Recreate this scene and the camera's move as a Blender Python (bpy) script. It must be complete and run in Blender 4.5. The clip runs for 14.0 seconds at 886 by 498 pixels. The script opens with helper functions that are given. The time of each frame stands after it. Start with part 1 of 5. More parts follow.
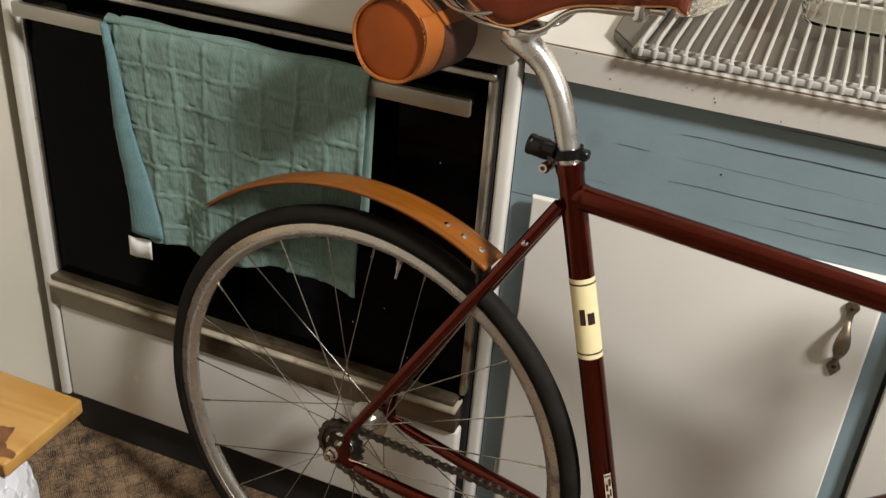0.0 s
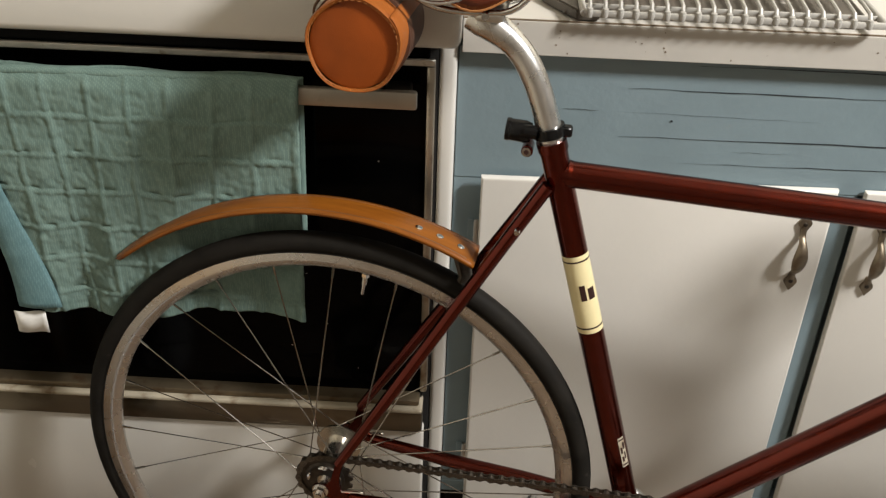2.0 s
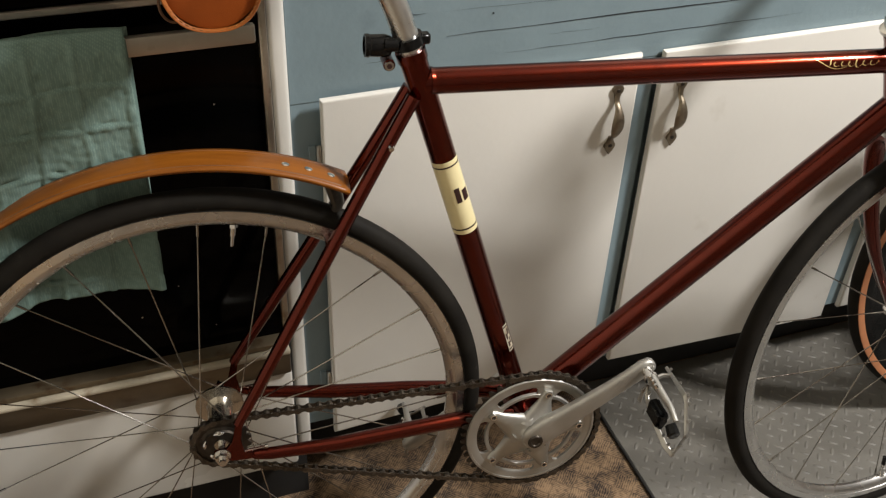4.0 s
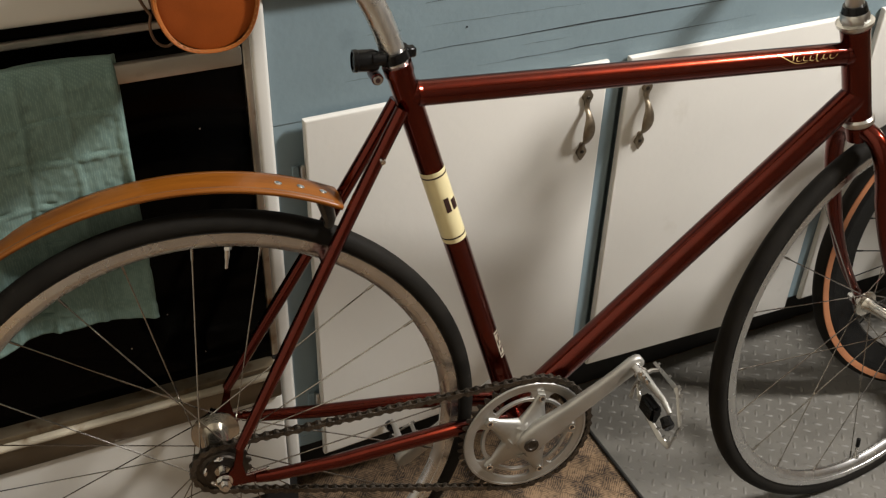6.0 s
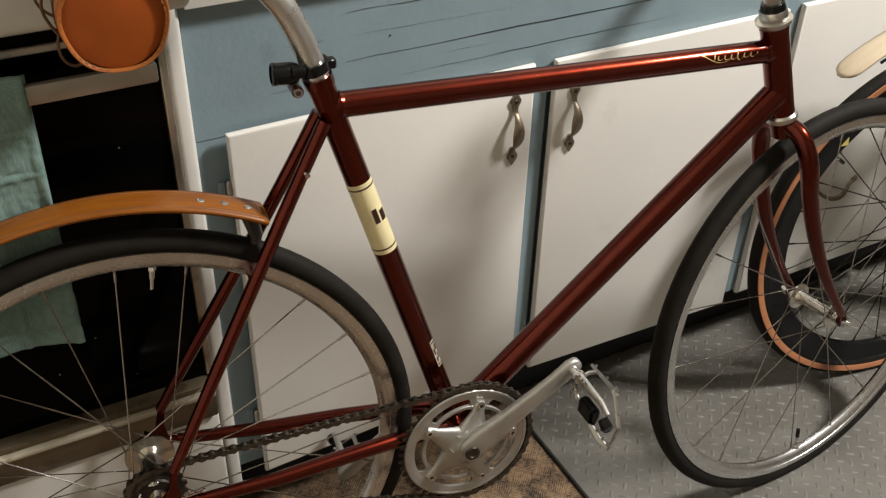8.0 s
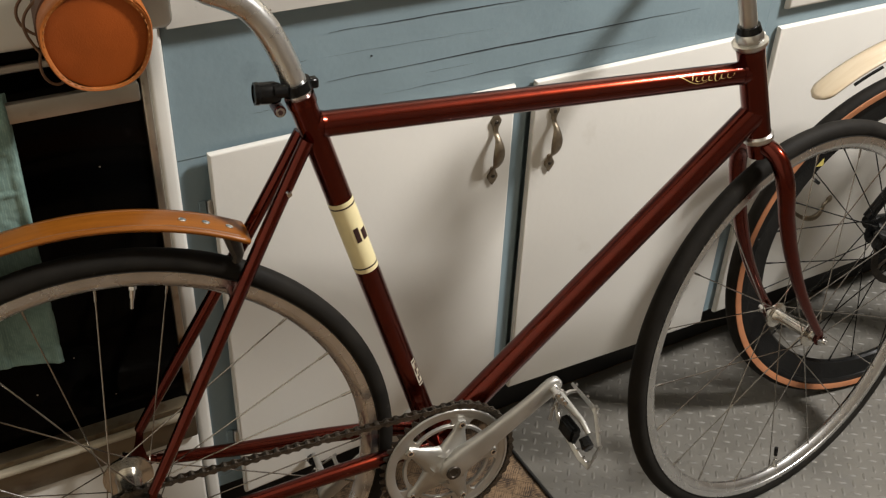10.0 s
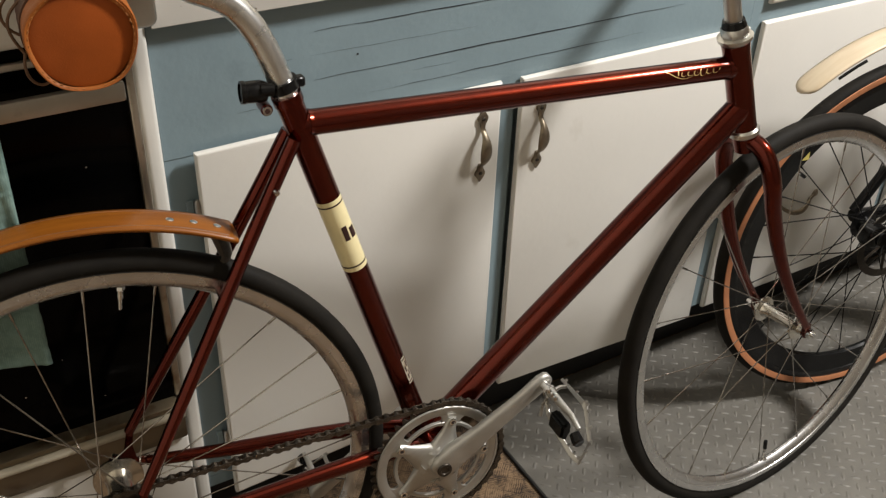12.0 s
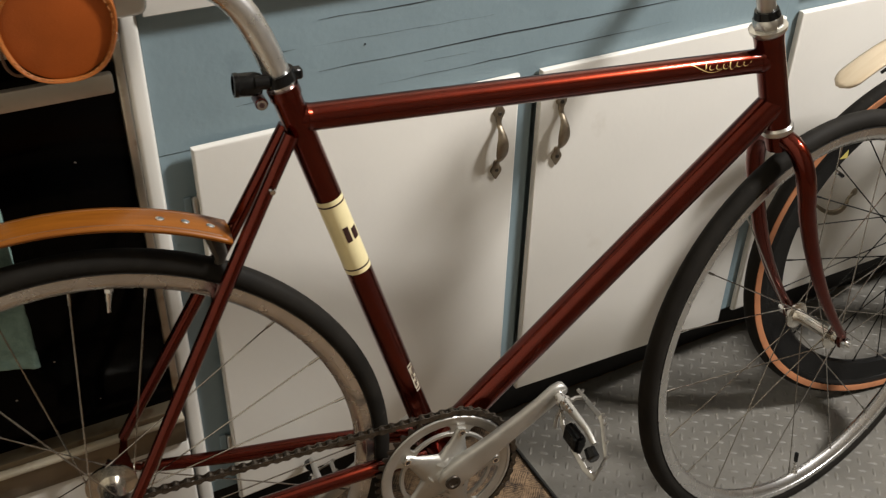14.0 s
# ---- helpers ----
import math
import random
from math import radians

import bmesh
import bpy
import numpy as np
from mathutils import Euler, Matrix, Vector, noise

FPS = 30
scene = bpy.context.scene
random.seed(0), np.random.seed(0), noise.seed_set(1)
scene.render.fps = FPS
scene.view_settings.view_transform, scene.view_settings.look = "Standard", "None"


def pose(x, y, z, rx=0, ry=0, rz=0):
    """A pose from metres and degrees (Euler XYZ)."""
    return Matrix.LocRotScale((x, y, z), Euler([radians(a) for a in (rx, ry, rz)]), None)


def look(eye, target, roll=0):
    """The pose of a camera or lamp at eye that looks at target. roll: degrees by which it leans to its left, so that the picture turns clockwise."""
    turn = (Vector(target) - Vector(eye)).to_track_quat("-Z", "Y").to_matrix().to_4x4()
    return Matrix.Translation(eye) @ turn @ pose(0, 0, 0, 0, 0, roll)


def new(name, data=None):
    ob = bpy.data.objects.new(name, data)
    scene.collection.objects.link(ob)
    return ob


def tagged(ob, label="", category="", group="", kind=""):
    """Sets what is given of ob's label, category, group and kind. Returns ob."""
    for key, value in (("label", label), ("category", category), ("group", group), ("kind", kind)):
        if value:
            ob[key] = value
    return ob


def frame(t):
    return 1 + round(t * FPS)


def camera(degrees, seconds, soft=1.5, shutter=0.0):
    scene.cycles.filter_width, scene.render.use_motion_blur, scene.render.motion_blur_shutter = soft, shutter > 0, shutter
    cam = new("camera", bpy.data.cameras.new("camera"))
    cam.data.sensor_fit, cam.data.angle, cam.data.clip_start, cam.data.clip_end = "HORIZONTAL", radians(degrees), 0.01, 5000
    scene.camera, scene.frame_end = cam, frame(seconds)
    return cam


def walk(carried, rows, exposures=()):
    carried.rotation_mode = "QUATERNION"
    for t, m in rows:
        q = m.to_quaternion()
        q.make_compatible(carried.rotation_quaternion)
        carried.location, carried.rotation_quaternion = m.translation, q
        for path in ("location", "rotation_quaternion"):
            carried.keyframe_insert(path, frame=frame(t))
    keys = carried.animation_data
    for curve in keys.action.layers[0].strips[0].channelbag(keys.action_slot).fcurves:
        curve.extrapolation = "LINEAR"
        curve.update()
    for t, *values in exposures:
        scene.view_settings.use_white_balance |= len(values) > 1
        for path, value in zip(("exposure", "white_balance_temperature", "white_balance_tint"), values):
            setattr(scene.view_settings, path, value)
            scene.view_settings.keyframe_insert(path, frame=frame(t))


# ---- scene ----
cam = camera(47.88, 14.0, soft=1.25, shutter=0.4)
PATH = [
    (0.0, (0.2922, -1.1285, 1.2792), (-0.2436, 0.3302, 0.3708), 4.54),
    (0.5, (0.2494, -1.0752, 1.2800), (-0.2473, 0.3969, 0.3709), 4.12),
    (1.0, (0.1657, -1.0623, 1.2994), (-0.1856, 0.4254, 0.3490), 2.36),
    (1.5, (0.0407, -1.0801, 1.2896), (-0.0733, 0.4316, 0.3191), 2.77),
    (2.0, (-0.0146, -1.0907, 1.2916), (-0.0556, 0.4168, 0.3088), 2.06),
    (2.5, (0.0070, -1.0737, 1.2907), (-0.0368, 0.4228, 0.2916), 0.95),
    (3.0, (-0.0429, -1.0677, 1.2820), (0.0190, 0.4146, 0.2627), 1.04),
    (3.5, (-0.1872, -1.0421, 1.2780), (0.2247, 0.3462, 0.2088), 1.89),
    (4.0, (-0.2303, -1.0462, 1.2859), (0.2816, 0.2883, 0.1918), 2.62),
    (6.5, (-0.3088, -1.0478, 1.2738), (0.3465, 0.2666, 0.2332), 1.57),
    (7.0, (-0.3005, -1.0551, 1.2791), (0.3710, 0.2493, 0.2363), 1.58),
    (7.5, (-0.2924, -1.0540, 1.2726), (0.3999, 0.2388, 0.2289), 1.63),
    (8.0, (-0.2744, -1.0468, 1.2775), (0.4367, 0.2378, 0.2362), 1.51),
    (10.5, (-0.2813, -1.0485, 1.2776), (0.4825, 0.2345, 0.2724), 2.48),
    (11.0, (-0.2720, -1.0451, 1.2810), (0.4996, 0.2337, 0.2764), 2.51),
    (11.5, (-0.2726, -1.0410, 1.2799), (0.5106, 0.2342, 0.2797), 2.49),
    (12.0, (-0.2818, -1.0499, 1.2757), (0.4929, 0.2234, 0.2665), 2.16),
    (12.5, (-0.2992, -1.0519, 1.2696), (0.4696, 0.2204, 0.2548), 1.87),
    (13.0, (-0.3059, -1.0525, 1.2720), (0.4527, 0.2219, 0.2519), 1.62),
    (13.5, (-0.2952, -1.0407, 1.2748), (0.4567, 0.2347, 0.2511), 1.65),
    (14.0, (-0.2216, -1.0103, 1.2528), (0.4903, 0.2841, 0.2245), 1.43),
]
walk(cam, [(t, look(eye, target, roll)) for t, eye, target, roll in PATH],
     [(0.0, 0.0), (1.5, 0.03), (3.0, 0.10), (4.0, 0.03), (6.5, 0.0), (11.5, -0.02), (13.0, -0.05), (14.0, 0.0)])

# ---- light ----
scene.view_settings.exposure = 0.0
world = bpy.data.worlds.new("world")
scene.world = world
world.use_nodes = True
world.node_tree.nodes["Background"].inputs["Color"].default_value = (1.0, 0.9, 0.78, 1)
world.node_tree.nodes["Background"].inputs["Strength"].default_value = 0.018
lamp_data = bpy.data.lights.new("ceiling_lamp_glow", "AREA")
lamp_data.shape, lamp_data.size = "DISK", 0.41
lamp_data.energy, lamp_data.color = 143.0, (1.0, 0.968, 0.935)
LAMP = (2.07, -1.09, 2.73)
new("ceiling_lamp_glow", lamp_data).matrix_world = look(LAMP, (0.10, -0.1, 0.30))

# ---- materials ----
def mat(name, color, rough=0.5, metal=0.0, vary=0.12, scale=40.0, fine=400.0, bump=0.1, dist=0.002,
        dark=None, stain=0.0, coat=0.0, spec=0.5, piece=0.0, gloss=0.1):
    """A surface with broad and fine variation of colour, gloss and relief; stain: share of dark marks."""
    m = bpy.data.materials.new(name)
    m.use_nodes = True
    nt, b = m.node_tree, m.node_tree.nodes["Principled BSDF"]
    n, l = nt.nodes.new, nt.links.new
    tc = n("ShaderNodeTexCoord")
    broad, grain = n("ShaderNodeTexNoise"), n("ShaderNodeTexNoise")
    broad.inputs["Scale"].default_value, broad.inputs["Detail"].default_value = scale, 5
    grain.inputs["Scale"].default_value, grain.inputs["Detail"].default_value = fine, 3
    l(tc.outputs["Object"], broad.inputs["Vector"])
    l(tc.outputs["Object"], grain.inputs["Vector"])
    ramp = n("ShaderNodeValToRGB")
    lo = tuple(c * (1 - vary) for c in color)
    hi = tuple(min(1, c * (1 + vary)) for c in color)
    ramp.color_ramp.elements[0].position, ramp.color_ramp.elements[1].position = 0.3, 0.7
    ramp.color_ramp.elements[0].color, ramp.color_ramp.elements[1].color = (*lo, 1), (*hi, 1)
    l(broad.outputs["Fac"], ramp.inputs["Fac"])
    out = ramp.outputs["Color"]
    if stain:
        sp, th, mix = n("ShaderNodeTexNoise"), n("ShaderNodeValToRGB"), n("ShaderNodeMixRGB")
        sp.inputs["Scale"].default_value, sp.inputs["Detail"].default_value = scale * 2.3, 8
        l(tc.outputs["Object"], sp.inputs["Vector"])
        th.color_ramp.elements[0].position, th.color_ramp.elements[1].position = 0.70 - stain * 0.3, 0.80 - stain * 0.2
        l(sp.outputs["Fac"], th.inputs["Fac"])
        l(th.outputs["Color"], mix.inputs["Fac"])
        l(out, mix.inputs["Color1"])
        mix.inputs["Color2"].default_value = (*(dark or tuple(c * 0.5 for c in color)), 1)
        out = mix.outputs["Color"]
    if piece:
        oi, hsv = n("ShaderNodeObjectInfo"), n("ShaderNodeHueSaturation")
        mr = n("ShaderNodeMapRange")
        mr.inputs["To Min"].default_value, mr.inputs["To Max"].default_value = 1 - piece, 1 + piece
        l(oi.outputs["Random"], mr.inputs["Value"])
        l(mr.outputs["Result"], hsv.inputs["Value"])
        l(out, hsv.inputs["Color"])
        out = hsv.outputs["Color"]
    l(out, b.inputs["Base Color"])
    rr = n("ShaderNodeMapRange")
    rr.inputs["To Min"].default_value, rr.inputs["To Max"].default_value = max(0.02, rough - gloss), min(1, rough + gloss)
    l(broad.outputs["Fac"], rr.inputs["Value"])
    l(rr.outputs["Result"], b.inputs["Roughness"])
    b.inputs["Metallic"].default_value = metal
    b.inputs["Coat Weight"].default_value = coat
    b.inputs["Coat Roughness"].default_value = 0.12
    b.inputs["Specular IOR Level"].default_value = spec
    if bump:
        bp = n("ShaderNodeBump")
        bp.inputs["Strength"].default_value, bp.inputs["Distance"].default_value = bump, dist
        l(grain.outputs["Fac"], bp.inputs["Height"])
        l(bp.outputs["Normal"], b.inputs["Normal"])
    return m


def wood(name, light, dark_c, scale=(3, 60, 60), rough=0.45, coat=0.2):
    m = mat(name, light, rough, vary=0.1, scale=12, fine=200, bump=0.05, coat=coat)
    nt = m.node_tree
    n, l = nt.nodes.new, nt.links.new
    tc, mp, no, rp = n("ShaderNodeTexCoord"), n("ShaderNodeMapping"), n("ShaderNodeTexNoise"), n("ShaderNodeValToRGB")
    mp.inputs["Scale"].default_value = scale
    no.inputs["Scale"].default_value, no.inputs["Detail"].default_value = 1.0, 6
    no.inputs["Distortion"].default_value = 0.6
    rp.color_ramp.elements[0].position, rp.color_ramp.elements[1].position = 0.35, 0.65
    rp.color_ramp.elements[0].color, rp.color_ramp.elements[1].color = (*dark_c, 1), (*light, 1)
    l(tc.outputs["Object"], mp.inputs["Vector"])
    l(mp.outputs["Vector"], no.inputs["Vector"])
    l(no.outputs["Fac"], rp.inputs["Fac"])
    l(rp.outputs["Color"], nt.nodes["Principled BSDF"].inputs["Base Color"])
    return m


M_WHITE = mat("white_gloss_paint", (0.66, 0.64, 0.59), 0.36, vary=0.035, scale=4, fine=90, bump=0.06, dist=0.003, dark=(0.56, 0.53, 0.47), stain=0.04, coat=0.15)
M_BLUE = mat("blue_grey_paint", (0.195, 0.262, 0.290), 0.48, vary=0.09, scale=7, fine=110, bump=0.10, dist=0.003, dark=(0.16, 0.215, 0.24), stain=0.05)
M_CRACK = mat("crack_dark", (0.02, 0.025, 0.03), 0.9, bump=0)
M_LAM = mat("speckled_laminate", (0.51, 0.49, 0.445), 0.35, vary=0.06, scale=9, fine=500, bump=0.02)
M_SPECK = mat("worn_laminate_core", (0.16, 0.12, 0.08), 0.8, bump=0)
M_ENAMEL = mat("white_enamel", (0.60, 0.585, 0.54), 0.25, vary=0.04, scale=5, fine=60, bump=0.02, coat=0.4)
M_GLASSK = mat("black_oven_glass", (0.001, 0.001, 0.001), 0.10, vary=0.2, scale=8, bump=0, spec=0.05)
M_ALU = mat("worn_aluminium", (0.52, 0.50, 0.46), 0.38, metal=1.0, vary=0.15, scale=25, fine=600, bump=0.06, dark=(0.22, 0.16, 0.09), stain=0.25)
M_RUSTY = mat("rust_flecked_chrome", (0.46, 0.42, 0.35), 0.36, metal=1.0, vary=0.2, scale=12, fine=500, bump=0.05, dark=(0.16, 0.075, 0.022), stain=0.6)
M_GRIP = mat("smudged_satin_metal", (0.42, 0.40, 0.35), 0.40, metal=0.9, vary=0.2, scale=9, fine=500, bump=0.04, dark=(0.17, 0.15, 0.12), stain=0.45)
M_CREAMT = mat("yellowed_trim", (0.40, 0.355, 0.27), 0.40, vary=0.22, scale=14, fine=300, bump=0.05, dark=(0.15, 0.10, 0.05), stain=0.4)
M_DULL = mat("greasy_dull_metal", (0.17, 0.145, 0.105), 0.36, metal=0.9, vary=0.25, scale=7, fine=400, bump=0.05, dark=(0.09, 0.07, 0.045), stain=0.45)
M_BRASS = mat("tarnished_trim", (0.15, 0.118, 0.075), 0.42, metal=0.7, vary=0.25, scale=18, bump=0.06, dark=(0.10, 0.06, 0.03), stain=0.5)
M_CHROME = mat("chrome", (0.72, 0.71, 0.69), 0.14, metal=1.0, vary=0.05, scale=30, bump=0)
M_SPOKE = mat("stainless_spoke", (0.36, 0.34, 0.31), 0.17, metal=1.0, vary=0.1, scale=60, bump=0)
M_SILVER = mat("brushed_alloy", (0.62, 0.61, 0.58), 0.32, metal=1.0, vary=0.08, scale=40, fine=900, bump=0.04)
M_RIM = mat("anodised_rim", (0.62, 0.61, 0.59), 0.27, metal=0.98, vary=0.06, scale=30, fine=500, bump=0.0, gloss=0.04)
M_RED = mat("copper_red_metallic", (0.106, 0.0090, 0.0014), 0.245, metal=0.96, vary=0.10, scale=60, fine=2500, bump=0.0, coat=0.45, gloss=0.025)
M_TYRE = mat("black_rubber", (0.0105, 0.0092, 0.0074), 0.70, vary=0.3, scale=35, fine=900, bump=0.2, dist=0.0008, dark=(0.034, 0.030, 0.025), stain=0.12, spec=0.12)
M_BLACK = mat("black_plastic", (0.005, 0.005, 0.005), 0.22, vary=0.2, scale=50, bump=0.02, spec=0.25)
M_ALLOY = mat("satin_alloy", (0.44, 0.43, 0.40), 0.46, metal=0.88, vary=0.07, scale=40, fine=900, bump=0.04)
M_POST = mat("polished_post", (0.66, 0.65, 0.62), 0.27, metal=0.95, vary=0.06, scale=40, fine=900, bump=0.0)
M_HUB = mat("polished_alloy", (0.62, 0.59, 0.53), 0.22, metal=1.0, vary=0.1, scale=60, bump=0.0)
M_CAGE = mat("grey_cage_alloy", (0.36, 0.35, 0.33), 0.30, metal=0.95, vary=0.15, scale=60, fine=900, bump=0.04)
M_CHAIN = mat("oily_chain_steel", (0.10, 0.085, 0.068), 0.42, metal=0.9, vary=0.3, scale=200, bump=0.05, piece=0.3)
M_STEELK = mat("dark_steel", (0.07, 0.06, 0.05), 0.4, metal=0.9, vary=0.25, scale=120, bump=0.05)
M_LEATHER = mat("orange_leather", (0.27, 0.078, 0.012), 0.55, vary=0.16, scale=22, fine=700, bump=0.18, dist=0.001, dark=(0.16, 0.038, 0.007), stain=0.25, spec=0.25)
M_LEATHERF = mat("leather_face", (0.26, 0.056, 0.007), 0.5, vary=0.14, scale=18, fine=700, bump=0.16, dist=0.001, spec=0.22)
M_STITCH = mat("waxed_thread", (0.30, 0.11, 0.024), 0.8, bump=0)
M_FENDER = wood("honey_veneer", (0.240, 0.079, 0.008), (0.150, 0.043, 0.004), scale=(8, 70, 8), rough=0.42, coat=0.10)
M_FENDER.node_tree.nodes["Principled BSDF"].inputs["Specular IOR Level"].default_value = 0.22
M_SADDLE = mat("oxblood_leather", (0.12, 0.022, 0.009), 0.25, vary=0.22, scale=25, fine=500, bump=0.08, coat=0.5, dark=(0.24, 0.07, 0.02), stain=0.15)
M_BODY = mat("dark_brown_leather", (0.060, 0.024, 0.012), 0.6, vary=0.2, scale=30, fine=600, bump=0.1, dist=0.001, spec=0.25)
M_CORD = mat("waxed_cord", (0.10, 0.045, 0.018), 0.6, bump=0.05)
M_TAN = mat("tan_edge", (0.42, 0.17, 0.05), 0.6, bump=0.05)
M_COPPER = mat("copper_rivet", (0.70, 0.42, 0.18), 0.3, metal=0.9, bump=0)
M_CREAM = mat("cream_decal", (0.72, 0.63, 0.36), 0.35, vary=0.04, scale=50, bump=0, coat=0.5)
M_INK = mat("dark_print", (0.03, 0.012, 0.01), 0.4, bump=0)
M_GOLD = mat("gold_print", (0.72, 0.52, 0.22), 0.35, metal=0.4, bump=0)
M_PEWTER = mat("antique_pewter", (0.27, 0.225, 0.165), 0.42, metal=0.9, vary=0.25, scale=90, fine=700, bump=0.15, dist=0.001)
# South and east walls are unseen; this dark tone limits bounce and reflections.
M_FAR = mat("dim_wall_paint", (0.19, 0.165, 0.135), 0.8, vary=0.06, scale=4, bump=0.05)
M_WALL = mat("cream_wall_paint", (0.54, 0.505, 0.42), 0.6, vary=0.05, scale=4, fine=160, bump=0.08, dist=0.002, dark=(0.42, 0.36, 0.27), stain=0.06)
M_CEIL = mat("ceiling_paint", (0.72, 0.70, 0.65), 0.8, vary=0.03, scale=5, fine=200, bump=0.05)
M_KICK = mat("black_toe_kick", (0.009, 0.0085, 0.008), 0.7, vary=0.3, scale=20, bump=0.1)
M_MAT = mat("grey_rubber_mat", (0.116, 0.109, 0.094), 0.42, vary=0.14, scale=9, fine=350, bump=0.12, dist=0.001, dark=(0.11, 0.105, 0.095), stain=0.2)
M_TREAD = mat("worn_tread_rubber", (0.136, 0.128, 0.112), 0.50, vary=0.15, scale=14, fine=350, bump=0.05, spec=0.28)
M_TAG = mat("white_tag", (0.75, 0.75, 0.72), 0.7, bump=0.05)
M_BIRCH = wood("pale_birch", (0.60, 0.50, 0.36), (0.54, 0.43, 0.29), scale=(10, 60, 10), rough=0.4, coat=0.3)
M_PINE = wood("varnished_pine", (0.47, 0.275, 0.080), (0.39, 0.20, 0.046), scale=(3, 40, 40), rough=0.35, coat=0.4)
M_BURNT = wood("scorched_wood", (0.22, 0.085, 0.022), (0.05, 0.02, 0.008), scale=(14, 30, 30), rough=0.5)
M_BAG = mat("white_plastic_bag", (0.68, 0.70, 0.73), 0.35, vary=0.06, scale=30, fine=90, bump=0.2, dist=0.004)
M_TANWALL = mat("tan_sidewall", (0.42, 0.17, 0.075), 0.6, vary=0.1, scale=60, bump=0.1)
M_WIRE = mat("white_coated_wire", (0.36, 0.35, 0.32), 0.4, vary=0.06, scale=40, bump=0.05)
# Taupe darkened to stand for the shaded depth below the rack wires.
M_TRAY = mat("taupe_tray", (0.085, 0.073, 0.058), 0.5, vary=0.15, scale=15, bump=0.05, dark=(0.4, 0.38, 0.34), stain=0.15)
M_YELLOW = mat("yellow_sticker", (0.52, 0.44, 0.12), 0.5, bump=0)
M_CORAL = mat("coral_plastic", (0.75, 0.13, 0.07), 0.35, bump=0)


def glassy(name, tint, rough):
    m = bpy.data.materials.new(name)
    m.use_nodes = True
    b = m.node_tree.nodes["Principled BSDF"]
    b.inputs["Base Color"].default_value = (*tint, 1)
    b.inputs["Roughness"].default_value = rough
    b.inputs["Transmission Weight"].default_value = 1.0
    b.inputs["IOR"].default_value = 1.2
    return m


M_CLEAR = glassy("clear_plastic", (0.90, 0.90, 0.87), 0.04)


def woven(name, light, dark_c, pitch, bump, grain_scale, weave=0.55, turn=0.35):
    """A coarse two-way weave: two crossed wave textures, with noise."""
    m = mat(name, light, 0.9, vary=0.2, scale=9, fine=700, bump=0.3, dist=0.002)
    nt = m.node_tree
    n, l = nt.nodes.new, nt.links.new
    tc = n("ShaderNodeTexCoord")
    mp = n("ShaderNodeMapping")
    mp.inputs["Rotation"].default_value = (0, 0, turn)
    l(tc.outputs["Object"], mp.inputs["Vector"])
    waves = []
    for axis in ("X", "Y"):
        wv = n("ShaderNodeTexWave")
        wv.bands_direction = axis
        wv.inputs["Scale"].default_value = 0.314 / pitch
        wv.inputs["Distortion"].default_value, wv.inputs["Detail"].default_value = 3.5, 4
        wv.inputs["Detail Scale"].default_value = 3.0
        l(mp.outputs["Vector"], wv.inputs["Vector"])
        waves.append(wv)
    add = n("ShaderNodeMath")
    add.operation = "MULTIPLY"
    l(waves[0].outputs["Fac"], add.inputs[0])
    l(waves[1].outputs["Fac"], add.inputs[1])
    no = n("ShaderNodeTexNoise")
    no.inputs["Scale"].default_value, no.inputs["Detail"].default_value = grain_scale, 6
    l(tc.outputs["Object"], no.inputs["Vector"])
    mixf = n("ShaderNodeMath")
    mixf.operation = "MULTIPLY_ADD"
    l(add.outputs[0], mixf.inputs[0])
    mixf.inputs[1].default_value = weave
    l(no.outputs["Fac"], mixf.inputs[2])
    rp = n("ShaderNodeValToRGB")
    rp.color_ramp.elements[0].position, rp.color_ramp.elements[1].position = 0.42, 0.95
    rp.color_ramp.elements[0].color, rp.color_ramp.elements[1].color = (*dark_c, 1), (*light, 1)
    l(mixf.outputs[0], rp.inputs["Fac"])
    b = nt.nodes["Principled BSDF"]
    l(rp.outputs["Color"], b.inputs["Base Color"])
    bp = n("ShaderNodeBump")
    bp.inputs["Strength"].default_value, bp.inputs["Distance"].default_value = bump, 0.003
    l(mixf.outputs[0], bp.inputs["Height"])
    l(bp.outputs["Normal"], b.inputs["Normal"])
    return m




